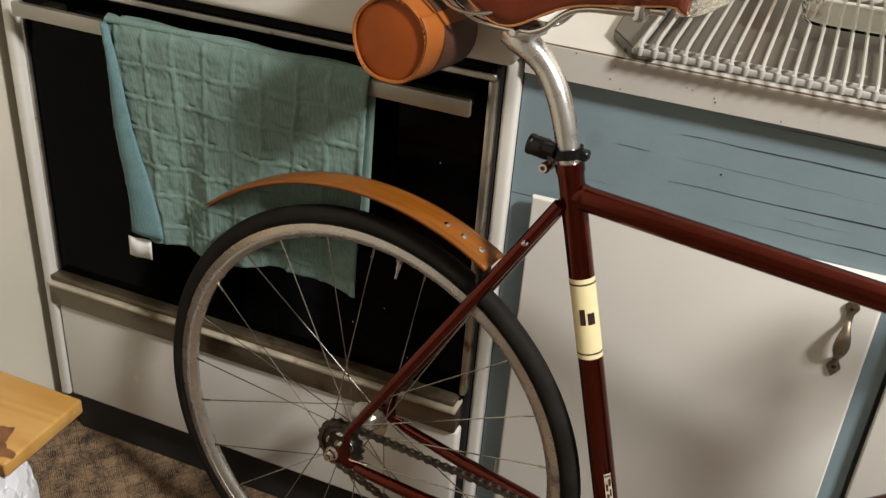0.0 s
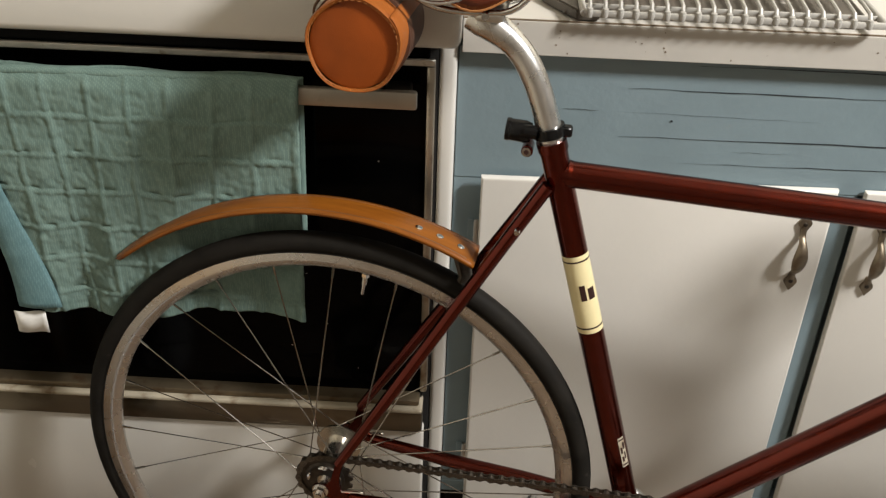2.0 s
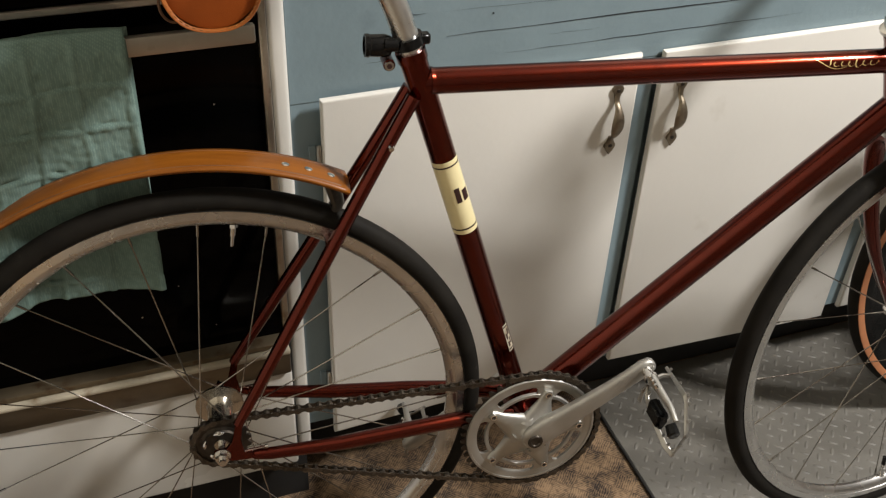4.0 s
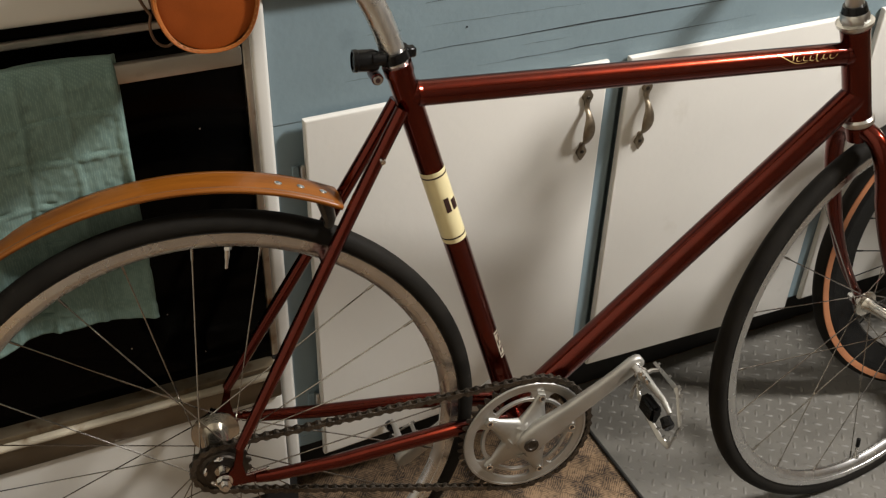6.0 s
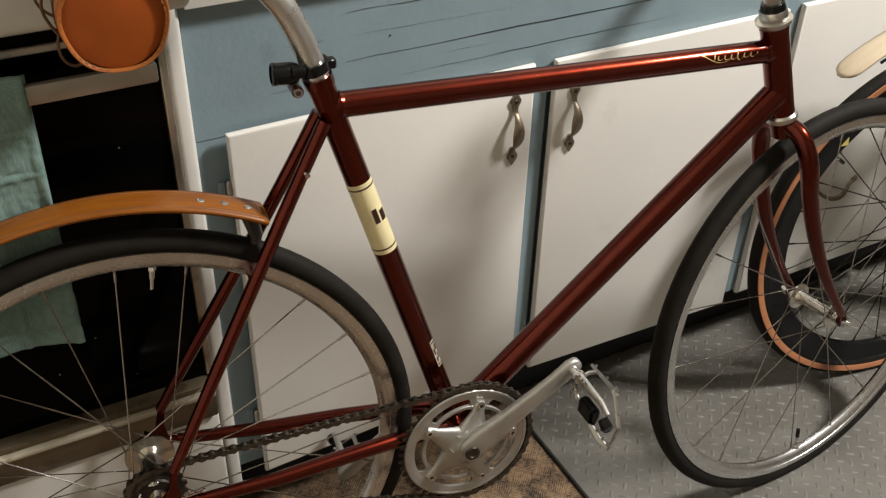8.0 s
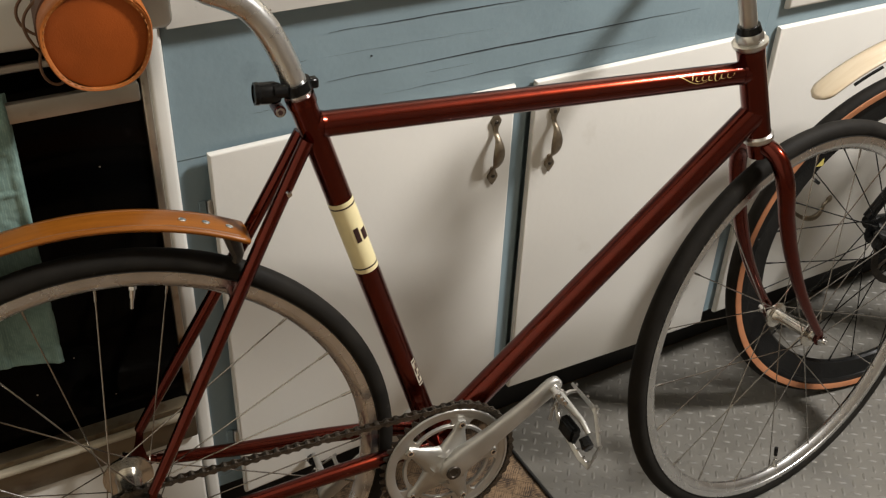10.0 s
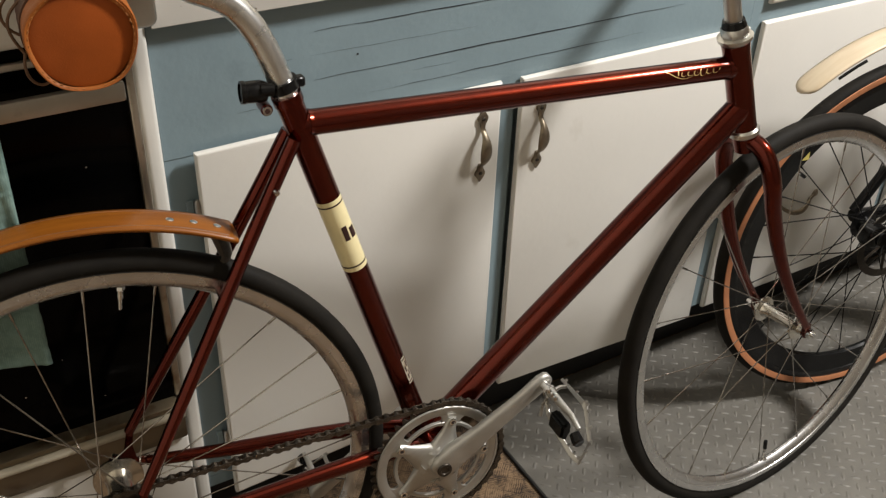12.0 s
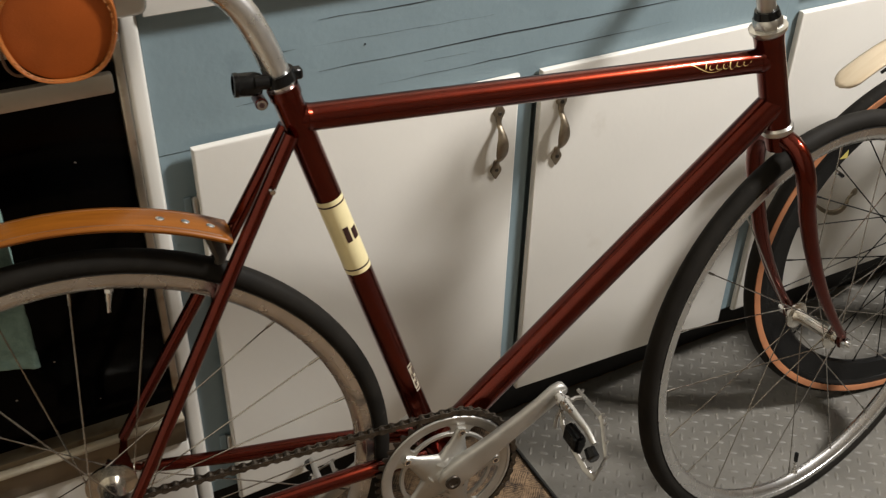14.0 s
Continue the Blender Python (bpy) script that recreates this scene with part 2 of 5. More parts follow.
def basket(name, light, dark_c, cell, thread, turn):
    """Flat straw matting: square cells of threads that run one way and the other by turns, worn and dusty."""
    m = mat(name, light, 0.85, vary=0.2, scale=9, fine=700, bump=0.0)
    nt = m.node_tree
    n, l = nt.nodes.new, nt.links.new
    b = nt.nodes["Principled BSDF"]
    tc, mp, wob, add = n("ShaderNodeTexCoord"), n("ShaderNodeMapping"), n("ShaderNodeTexNoise"), n("ShaderNodeVectorMath")
    mp.inputs["Rotation"].default_value = (0, 0, turn)
    wob.inputs["Scale"].default_value = 55
    sc = n("ShaderNodeVectorMath")
    sc.operation = "SCALE"
    sc.inputs["Scale"].default_value = 0.006
    l(tc.outputs["Object"], wob.inputs["Vector"])
    l(wob.outputs["Color"], sc.inputs[0])
    l(tc.outputs["Object"], add.inputs[0])
    l(sc.outputs["Vector"], add.inputs[1])
    l(add.outputs["Vector"], mp.inputs["Vector"])
    waves = []
    for axis in ("X", "Y"):
        wv = n("ShaderNodeTexWave")
        wv.bands_direction = axis
        wv.inputs["Scale"].default_value = 0.314 / thread
        wv.inputs["Distortion"].default_value, wv.inputs["Detail"].default_value = 1.2, 3
        l(mp.outputs["Vector"], wv.inputs["Vector"])
        waves.append(wv)
    ck = n("ShaderNodeTexChecker")
    ck.inputs["Scale"].default_value = 1.0 / cell
    l(mp.outputs["Vector"], ck.inputs["Vector"])
    pick = n("ShaderNodeMix")
    l(ck.outputs["Fac"], pick.inputs[0])
    l(waves[0].outputs["Fac"], pick.inputs[2])
    l(waves[1].outputs["Fac"], pick.inputs[3])
    grit, patch = n("ShaderNodeTexNoise"), n("ShaderNodeTexNoise")
    grit.inputs["Scale"].default_value, grit.inputs["Detail"].default_value = 190, 6
    patch.inputs["Scale"].default_value, patch.inputs["Detail"].default_value = 26, 5
    l(mp.outputs["Vector"], grit.inputs["Vector"])
    l(mp.outputs["Vector"], patch.inputs["Vector"])
    m1, m2, m3 = n("ShaderNodeMath"), n("ShaderNodeMath"), n("ShaderNodeMath")
    m1.operation = m2.operation = m3.operation = "MULTIPLY_ADD"
    l(pick.outputs[0], m1.inputs[0])
    m1.inputs[1].default_value, m1.inputs[2].default_value = 0.26, -0.62
    l(grit.outputs["Fac"], m2.inputs[0])
    m2.inputs[1].default_value = 0.85
    l(m1.outputs[0], m2.inputs[2])
    l(patch.outputs["Fac"], m3.inputs[0])
    m3.inputs[1].default_value = 1.25
    l(m2.outputs[0], m3.inputs[2])
    seam = n("ShaderNodeTexBrick")
    seam.offset, seam.squash = 0.0, 1.0
    seam.inputs["Scale"].default_value = 1.0
    seam.inputs["Brick Width"].default_value = seam.inputs["Row Height"].default_value = cell
    seam.inputs["Mortar Size"].default_value, seam.inputs["Mortar Smooth"].default_value = 0.0016, 0.6
    l(mp.outputs["Vector"], seam.inputs["Vector"])
    rp = n("ShaderNodeValToRGB")
    rp.color_ramp.elements[0].position, rp.color_ramp.elements[1].position = 0.28, 0.82
    rp.color_ramp.elements[0].color, rp.color_ramp.elements[1].color = (*dark_c, 1), (*light, 1)
    l(m3.outputs[0], rp.inputs["Fac"])
    mix = n("ShaderNodeMixRGB")
    half = n("ShaderNodeMath")
    half.operation = "MULTIPLY"
    half.inputs[1].default_value = 0.35
    l(seam.outputs["Fac"], half.inputs[0])
    l(half.outputs[0], mix.inputs["Fac"])
    l(rp.outputs["Color"], mix.inputs["Color1"])
    mix.inputs["Color2"].default_value = (*dark_c, 1)
    l(mix.outputs["Color"], b.inputs["Base Color"])
    bp = n("ShaderNodeBump")
    bp.inputs["Strength"].default_value, bp.inputs["Distance"].default_value = 0.45, 0.002
    l(m2.outputs[0], bp.inputs["Height"])
    l(bp.outputs["Normal"], b.inputs["Normal"])
    return m


M_CARPET = basket("brown_straw_matting", (0.265, 0.172, 0.096), (0.016, 0.010, 0.007), 0.030, 0.0036, 0.75)
M_TOWELB = woven("blue_terry", (0.125, 0.225, 0.236), (0.088, 0.172, 0.186), 0.0022, 0.06, 60)
M_TOWEL = woven("teal_terry", (0.160, 0.238, 0.208), (0.112, 0.178, 0.156), 0.0022, 0.06, 60)


# ---- helpers for meshes ----
def link(name, bm, material, parent=None, label="", sharp=38):
    me = bpy.data.meshes.new(name)
    bmesh.ops.recalc_face_normals(bm, faces=bm.faces)
    bm.to_mesh(me)
    bm.free()
    me.materials.append(material)
    me.polygons.foreach_set("use_smooth", [True] * len(me.polygons))
    me.set_sharp_from_angle(angle=radians(sharp))
    ob = new(name, me)
    if parent:
        ob.parent = parent
    if label:
        ob["label"] = label
    return ob


part = link


def again(ob, m, parent=None):
    """Another object on the same mesh."""
    o = new(ob.name.split(".")[0], ob.data)
    o.parent = parent or ob.parent
    o.matrix_basis = m
    return o


def thing(name, m=None):
    e = new(name)
    e.empty_display_size = 0.05
    if m:
        e.matrix_basis = m
    return e


def box(bm, lo, hi, bevel=0.0, seg=2):
    made = bmesh.ops.create_cube(bm, size=1.0)["verts"]
    lo, hi = Vector(lo), Vector(hi)
    for v in made:
        v.co = Vector([(lo[i] + hi[i]) / 2 + v.co[i] * (hi[i] - lo[i]) for i in range(3)])
    if bevel:
        edges = list({e for v in made for e in v.link_edges})
        bmesh.ops.bevel(bm, geom=edges, offset=bevel, segments=seg, profile=0.5, affect="EDGES")
    return bm


def boxed(lo, hi, bevel=0.0, seg=2):
    return box(bmesh.new(), lo, hi, bevel, seg)


def sweep(bm, pts, radius, seg=14, caps=True, flat=1.0, loop=False, up=None):
    """A tube along points; radius: a number or one a point; flat: width over height of its section."""
    pts = [Vector(p) for p in pts]
    n = len(pts)
    rad = [radius] * n if not isinstance(radius, (list, tuple)) else radius
    rings, ref = [], None
    for i, p in enumerate(pts):
        a = pts[(i - 1) % n] if loop or i else pts[0]
        b = pts[(i + 1) % n] if loop or i < n - 1 else pts[-1]
        d = (b - a).normalized()
        if up is not None:
            side = d.cross(Vector(up)).normalized()
        elif ref is None:
            side = d.orthogonal().normalized()
        else:
            side = (ref - d * ref.dot(d)).normalized()
        ref = side
        other = side.cross(d)
        rings.append([bm.verts.new(p + rad[i] * (math.cos(k * math.tau / seg) * side * flat + math.sin(k * math.tau / seg) * other)) for k in range(seg)])
    for i in range(n if loop else n - 1):
        r, s = rings[i], rings[(i + 1) % n]
        for k in range(seg):
            bm.faces.new((r[k], r[(k + 1) % seg], s[(k + 1) % seg], s[k]))
    if caps and not loop:
        bm.faces.new(rings[0][::-1])
        bm.faces.new(rings[-1])
    return bm


def tube(pts, radius, seg=14, **kw):
    return sweep(bmesh.new(), pts, radius, seg, **kw)


def lathe(bm, profile, seg=48, closed=False, center=(0, 0, 0), axis="Y", arc=None):
    """Revolve (radius, height) pairs round an axis."""
    rings = []
    c = Vector(center)
    for k in range(seg):
        a = math.tau * k / seg
        ring = []
        for r, h in profile:
            if axis == "Y":
                v = Vector((r * math.cos(a), h, r * math.sin(a)))
            elif axis == "X":
                v = Vector((h, r * math.cos(a), r * math.sin(a)))
            else:
                v = Vector((r * math.cos(a), r * math.sin(a), h))
            ring.append(bm.verts.new(c + v))
        rings.append(ring)
    m = len(profile)
    for k in range(seg):
        r, s = rings[k], rings[(k + 1) % seg]
        for i in range(m if closed else m - 1):
            j = (i + 1) % m
            bm.faces.new((r[i], r[j], s[j], s[i]))
    bmesh.ops.remove_doubles(bm, verts=bm.verts, dist=1e-6)
    return bm


def turned(profile, seg=48, **kw):
    return lathe(bmesh.new(), profile, seg, **kw)


def prism(outline, lo, hi, axis="Y", bevel=0.0):
    """Extrude an outline of (a, b) pairs: a, b are x, z for Y; y, z for X; x, y for Z."""
    bm = bmesh.new()
    def at(a, b, h):
        return {"Y": (a, h, b), "X": (h, a, b), "Z": (a, b, h)}[axis]
    lower = [bm.verts.new(at(a, b, lo)) for a, b in outline]
    upper = [bm.verts.new(at(a, b, hi)) for a, b in outline]
    n = len(outline)
    bm.faces.new(lower)
    bm.faces.new(upper[::-1])
    for i in range(n):
        bm.faces.new((lower[i], lower[(i + 1) % n], upper[(i + 1) % n], upper[i]))
    if bevel:
        bmesh.ops.bevel(bm, geom=[e for e in bm.edges], offset=bevel, segments=2, affect="EDGES")
    return bm


def bezier(p0, p1, p2, p3, n=10):
    p0, p1, p2, p3 = map(Vector, (p0, p1, p2, p3))
    return [(1 - t) ** 3 * p0 + 3 * t * (1 - t) ** 2 * p1 + 3 * t * t * (1 - t) * p2 + t ** 3 * p3 for t in [i / n for i in range(n + 1)]]

# ---- the room ----
floor = tagged(link("floor", boxed((-0.84, -2.6, -0.06), (3.3, 0.62, 0.0)), M_CARPET), "brown woven floor covering with a worn basket pattern", "floor", kind="structure")
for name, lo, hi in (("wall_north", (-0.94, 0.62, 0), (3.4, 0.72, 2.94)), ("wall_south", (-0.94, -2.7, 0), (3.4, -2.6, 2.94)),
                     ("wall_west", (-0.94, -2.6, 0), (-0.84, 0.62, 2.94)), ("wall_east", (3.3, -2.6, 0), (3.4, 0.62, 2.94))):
    # The two unseen walls are added dark so they return little light.
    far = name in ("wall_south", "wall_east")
    tagged(link(name, boxed(lo, hi), M_FAR if far else M_WALL), "unseen plain wall, darkened to keep bounce light and reflections low" if far else "cream painted plaster wall, slightly stained", "wall", kind="structure")
tagged(link("ceiling", boxed((-0.94, -2.7, 2.94), (3.4, 0.72, 3.02)), M_CEIL), "off-white painted ceiling", "ceiling", kind="structure")


def ceiling_lamp():
    t = thing("ceiling_lamp", pose(LAMP[0], LAMP[1], 2.94))
    part("canopy", turned([(0.0, 0), (0.06, 0), (0.055, -0.025), (0.02, -0.035), (0.0, -0.035)], 24, axis="Z"), M_ENAMEL, t)
    part("rod", tube([(0, 0, -0.03), (0, 0, -0.088)], 0.008, 10), M_CHROME, t)
    part("reflector", turned([(0.03, -0.085), (0.17, -0.09), (0.26, -0.13), (0.257, -0.134), (0.165, -0.096), (0.03, -0.092)], 32, axis="Z", closed=True), M_ENAMEL, t)
    tagged(t, "white metal ceiling lamp with a shallow reflector", "lamp")


ceiling_lamp()

# ---- the rubber mat with raised treads ----
MAT_X0, MAT_X1, MAT_Y0, MAT_Y1 = 0.478, 2.3, -1.5, 0.067
mat_ob = tagged(link("rubber_mat", boxed((MAT_X0, MAT_Y0, 0.0), (MAT_X1, MAT_Y1, 0.004), 0.001, 1), M_MAT), "grey rubber floor mat with raised diamond treads", "mat")


def treads():
    """Raised lozenges, turned in two crossed directions by turns, on a grid that lies aslant to the mat."""
    verts, faces = [], []
    pitch, slant = 0.0212, radians(-38)
    rng = random.Random(4)
    outline = [(-1, 0), (-0.55, 0.72), (0.55, 0.72), (1, 0), (0.55, -0.72), (-0.55, -0.72)]
    gc, gs = math.cos(slant), math.sin(slant)
    L, W = 0.0102, 0.0040
    for ix in range(-40, 90):
        for iy in range(-55, 80):
            x, y = MAT_X0 + pitch * (ix * gc - iy * gs), -0.4 + pitch * (ix * gs + iy * gc)
            if not (MAT_X0 + 0.012 < x < 1.75 and -0.75 < y < MAT_Y1 - 0.012):
                continue
            ang = slant + (0 if (ix + iy) % 2 else radians(90)) + rng.uniform(-0.04, 0.04)
            c, s = math.cos(ang), math.sin(ang)
            base = len(verts)
            for z, f in ((0.0040, 1.0), (0.0055, 0.58)):
                for a, b in outline:
                    px, py = a * L * f, b * W * f
                    verts.append((x + px * c - py * s, y + px * s + py * c, z))
            faces.append([base + 6 + i for i in range(6)])
            for i in range(6):
                j = (i + 1) % 6
                faces.append((base + i, base + j, base + 6 + j, base + 6 + i))
    me = bpy.data.meshes.new("tread")
    me.from_pydata(verts, [], faces)
    me.polygons.foreach_set("use_smooth", [True] * len(me.polygons))
    me.materials.append(M_TREAD)
    ob = new("tread", me)
    ob.parent = mat_ob
    return tagged(ob, kind="stuff")


treads()
part("mat_edge", boxed((MAT_X0 - 0.005, MAT_Y0, 0.0), (MAT_X0, MAT_Y1, 0.0055), 0.0015, 1), M_KICK, mat_ob, "dark worn edge")

# ---- kitchen cabinets ----
DOOR_B, DOOR_T = 0.134, 0.700


def slab(lo, hi, ease=0.005):
    """A painted door leaf with an eased lip all round its face."""
    bm = boxed(lo, hi)
    edges = [e for e in bm.edges if all(v.co.y < (lo[1] + hi[1]) / 2 for v in e.verts)]
    bmesh.ops.bevel(bm, geom=edges, offset=ease, segments=3, profile=0.5, affect="EDGES")
    return bm


def skewed(bm, x0, x1, proud=(0, 0), foot=(0, 0)):
    """A door leaf hung out of true: proud moves its face, foot its lower edge, each at both ends."""
    for v in bm.verts:
        f = (v.co.x - x0) / (x1 - x0)
        v.co.y -= proud[0] + (proud[1] - proud[0]) * f
        if v.co.z < 0.3:
            v.co.z += foot[0] + (foot[1] - foot[0]) * f
    return bm


def spade(cx, zc, up):
    """The outline of a spear-shaped handle foot."""
    s = 1 if up else -1
    pts = [(-0.0032, -0.014), (-0.0038, -0.006), (-0.0078, -0.002), (-0.0084, 0.003), (-0.0040, 0.0075), (0, 0.0155),
           (0.0040, 0.0075), (0.0084, 0.003), (0.0078, -0.002), (0.0038, -0.006), (0.0032, -0.014)]
    return [(cx + a, zc + s * b) for a, b in pts]


def pull_handle(door, x, z0, z1, face):
    """A wrought pull: spear feet at both ends and a bowed strap that widens in its middle."""
    pts = [(x, face - 0.0030, z0 + 0.018), (x, face - 0.0040, z0 + 0.026)]
    pts += bezier((x, face - 0.006, z0 + 0.030), (x, face - 0.018, z0 + 0.036), (x, face - 0.022, z1 - 0.044), (x, face - 0.006, z1 - 0.034), 16)
    pts += [(x, face - 0.0040, z1 - 0.030), (x, face - 0.0030, z1 - 0.018)]
    bm = tube(pts, [0.0022, 0.0020] + [0.0021 + 0.0026 * math.sin(math.pi * i / 16) ** 2 for i in range(17)] + [0.0020, 0.0022], 10, flat=2.0, up=(0, 1, 0))
    h = part("handle", bm, M_PEWTER, door, "antique pewter spear-ended pull")
    for zc, up in ((z1 - 0.0155, True), (z0 + 0.0155, False)):
        part("foot_plate", prism(spade(x, zc, up), face - 0.0045, face, bevel=0.0008), M_PEWTER, h)
        part("screw", turned([(0, -0.0018), (0.0024, -0.0014), (0.003, 0)], 10, center=(x, face - 0.0045, zc)), M_STEELK, h)


def hinge(door, x, z, face):
    h = part("hinge", tube([(x, face - 0.002, z - 0.015), (x, face - 0.002, z + 0.015)], 0.0034, 10), M_ALU, door, "worn steel knuckle hinge")
    part("finial", turned([(0, 0.006), (0.0026, 0.004), (0.0034, 0)], 10, axis="Z", center=(x, face - 0.002, z + 0.015)), M_ALU, h)
    part("hinge_leaf", boxed((x - 0.011, -0.0030, z - 0.014), (x - 0.002, 0.0005, z + 0.014), 0.0008, 1), M_BLUE, h, "hinge leaf painted over in blue")
    part("hinge_arm", boxed((x - 0.0015, face - 0.001, z - 0.012), (x + 0.0008, -0.001, z + 0.012)), M_ALU, h)


base = thing("sink_cabinet", pose(-0.028, 0, 0))
X = 0.028
part("carcass", boxed((0.004, 0.024, 0.136), (0.936, 0.60, 0.861)), M_BLUE, base)
part("side_stile", boxed((-0.0060, 0.0, 0.158), (X + 0.012, 0.022, 0.690), 0.001, 1), M_BLUE, base)
part("middle_stile", boxed((X + 0.425, 0.0, 0.158), (X + 0.4655, 0.022, 0.690), 0.001, 1), M_BLUE, base)
part("end_stile", boxed((X + 0.885, 0.0, 0.158), (X + 0.908, 0.022, 0.690), 0.001, 1), M_BLUE, base)
part("bottom_rail", boxed((-0.0060, 0.0, 0.136), (X + 0.908, 0.022, 0.158), 0.001, 1), M_BLUE, base)
part("false_front", boxed((-0.0060, -0.001, 0.690), (X + 0.908, 0.022, 0.862), 0.001, 1), M_BLUE, base, "cracked blue plywood panel")
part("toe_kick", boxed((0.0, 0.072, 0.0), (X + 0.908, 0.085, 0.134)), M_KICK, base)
door = part("door", skewed(slab((X + 0.0, -0.0110, DOOR_B), (X + 0.438, -0.0016, DOOR_T)), X, X + 0.438, (0.0095, 0), (-0.010, 0.003)), M_WHITE, base, "white painted door with chipped lip")
pull_handle(door, X + 0.4055, 0.553, 0.669, -0.0110)
for z in (0.616, 0.228):
    hinge(door, X - 0.003, z, -0.0105)
door2 = part("door", skewed(slab((X + 0.4700, -0.0110, DOOR_B), (X + 0.902, -0.0016, DOOR_T), 0.0035), X + 0.47, X + 0.902, (0.002, 0), (0.003, -0.012)), M_WHITE, base, "white painted door with chipped lip")
pull_handle(door2, X + 0.503, 0.551, 0.666, -0.0120)


def crack(x0, x1, z, th, drop=0.0, parent=base):
    """A check in the plywood: a long thin lens-shaped opening with a wavering line."""
    rng = random.Random(int(x0 * 1000))
    n = 14
    mid = [(x0 + (x1 - x0) * i / n, z + drop * i / n + rng.uniform(-0.0006, 0.0006)) for i in range(n + 1)]
    up = [(a, b + 0.55 * th * (0.25 + math.sin(math.pi * (i + 0.3) / (n + 0.6))) * rng.uniform(0.4, 0.9)) for i, (a, b) in enumerate(mid)]
    bm = bmesh.new()
    lowv = [bm.verts.new((X + a, -0.0016, b)) for a, b in mid]
    upv = [bm.verts.new((X + a, -0.0016, b)) for a, b in up]
    for i in range(n):
        bm.faces.new((lowv[i], lowv[i + 1], upv[i + 1], upv[i]))
    part("crack", bm, M_CRACK, parent)


for args in ((0.165, 0.50, 0.8185, 0.0026, -0.001), (0.162, 0.76, 0.7560, 0.0028, 0.002), (0.238, 0.685, 0.7235, 0.0016, 0.003), (0.242, 0.75, 0.850, 0.0034, -0.001),
             (0.088, 0.135, 0.7885, 0.0014, 0.0), (0.155, 0.40, 0.7880, 0.0007, -0.002), (0.50, 0.72, 0.805, 0.0009, 0.001), (0.06, 0.10, 0.733, 0.0008, 0.0), (0.30, 0.37, 0.742, 0.0007, 0.0)):
    crack(*args)
part("knot", turned([(0, 0), (0.0013, 0), (0.0013, 0.0008), (0, 0.0008)], 8, center=(X + 0.222, -0.0018, 0.779)), M_CRACK, base)
for x, z, r in ((0.13, 0.43, 0.0016), (0.155, 0.60, 0.0010), (0.33, 0.58, 0.0012), (0.585, 0.61, 0.0018), (0.665, 0.55, 0.0012), (0.72, 0.52, 0.0014), (0.16, 0.222, 0.0016), (0.62, 0.36, 0.0010)):
    part("nick", turned([(0, -0.0003), (r, -0.0002), (r, 0.0004)], 7, center=(X + x, -0.0113, z)), M_SPECK, base)
tagged(base, "blue-grey painted base cabinet with two white doors", "cabinet")

unit = thing("drawer_cabinet", pose(0.884, 0, 0))
X2 = 0.030
part("carcass", boxed((X2 + 0.0, 0.024, 0.137), (0.72, 0.60, 0.861)), M_BLUE, unit)
part("face_frame", boxed((X2 - 0.006, 0.0, 0.137), (X2 + 0.70, 0.022, 0.862), 0.001, 1), M_BLUE, unit)
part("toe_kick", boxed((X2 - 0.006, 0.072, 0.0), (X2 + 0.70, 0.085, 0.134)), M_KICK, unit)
d3 = part("door", slab((0.049, -0.0110, DOOR_B), (0.49, -0.0016, DOOR_T + 0.002)), M_WHITE, unit, "white painted door, lightly marked")
d4 = part("door", slab((0.515, -0.0110, DOOR_B), (0.715, -0.0016, DOOR_T + 0.002)), M_WHITE, unit, "white painted door, lightly marked")
dr = part("drawer", slab((0.054, -0.0110, 0.731), (0.49, -0.0016, 0.850)), M_WHITE, unit, "white painted drawer front")
lp = part("handle", tube([(0.181, -0.0130, 0.326)] + bezier((0.194, -0.014, 0.322), (0.214, -0.030, 0.300), (0.252, -0.030, 0.300), (0.272, -0.014, 0.316), 14) + [(0.284, -0.0130, 0.323)], [0.0020] + [0.0022 + 0.0012 * math.sin(math.pi * i / 14) for i in range(15)] + [0.0020], 10, flat=1.5), M_PEWTER, d3, "antique pewter pull hanging askew")
for x, z in ((0.178, 0.327), (0.287, 0.324)):
    part("foot_plate", turned([(0, -0.004), (0.005, -0.0035), (0.0085, 0.0)], 14, center=(x, -0.0110, z)), M_PEWTER, lp)
tagged(unit, "blue-grey painted cabinet with white drawer and door", "cabinet")

worktop = thing("worktop", pose(-0.03, 0, 0))
part("slab", boxed((0.0, -0.0135, 0.862), (1.66, 0.62, 0.9010), 0.001, 1), M_LAM, worktop)
part("edge_band", boxed((0.0, -0.0170, 0.860), (1.66, -0.0138, 0.8995), 0.0006, 1), M_LAM, worktop, "speckled white edge strip")
part("seam", boxed((0.0, -0.0148, 0.8975), (1.66, -0.0132, 0.9014)), M_SPECK, worktop, "dark glue seam")
rng = random.Random(11)
for k in range(34):
    x, z, r = rng.uniform(0.02, 1.0), rng.uniform(0.862, 0.897), rng.uniform(0.0004, 0.0012)
    part("chip", turned([(0, -0.0003), (r, -0.0002), (r * 0.9, 0.0004)], 6, center=(x, -0.0172, z)), M_SPECK, worktop)
tagged(worktop, "white laminate worktop with a chipped speckled edge", "worktop", kind="structure")

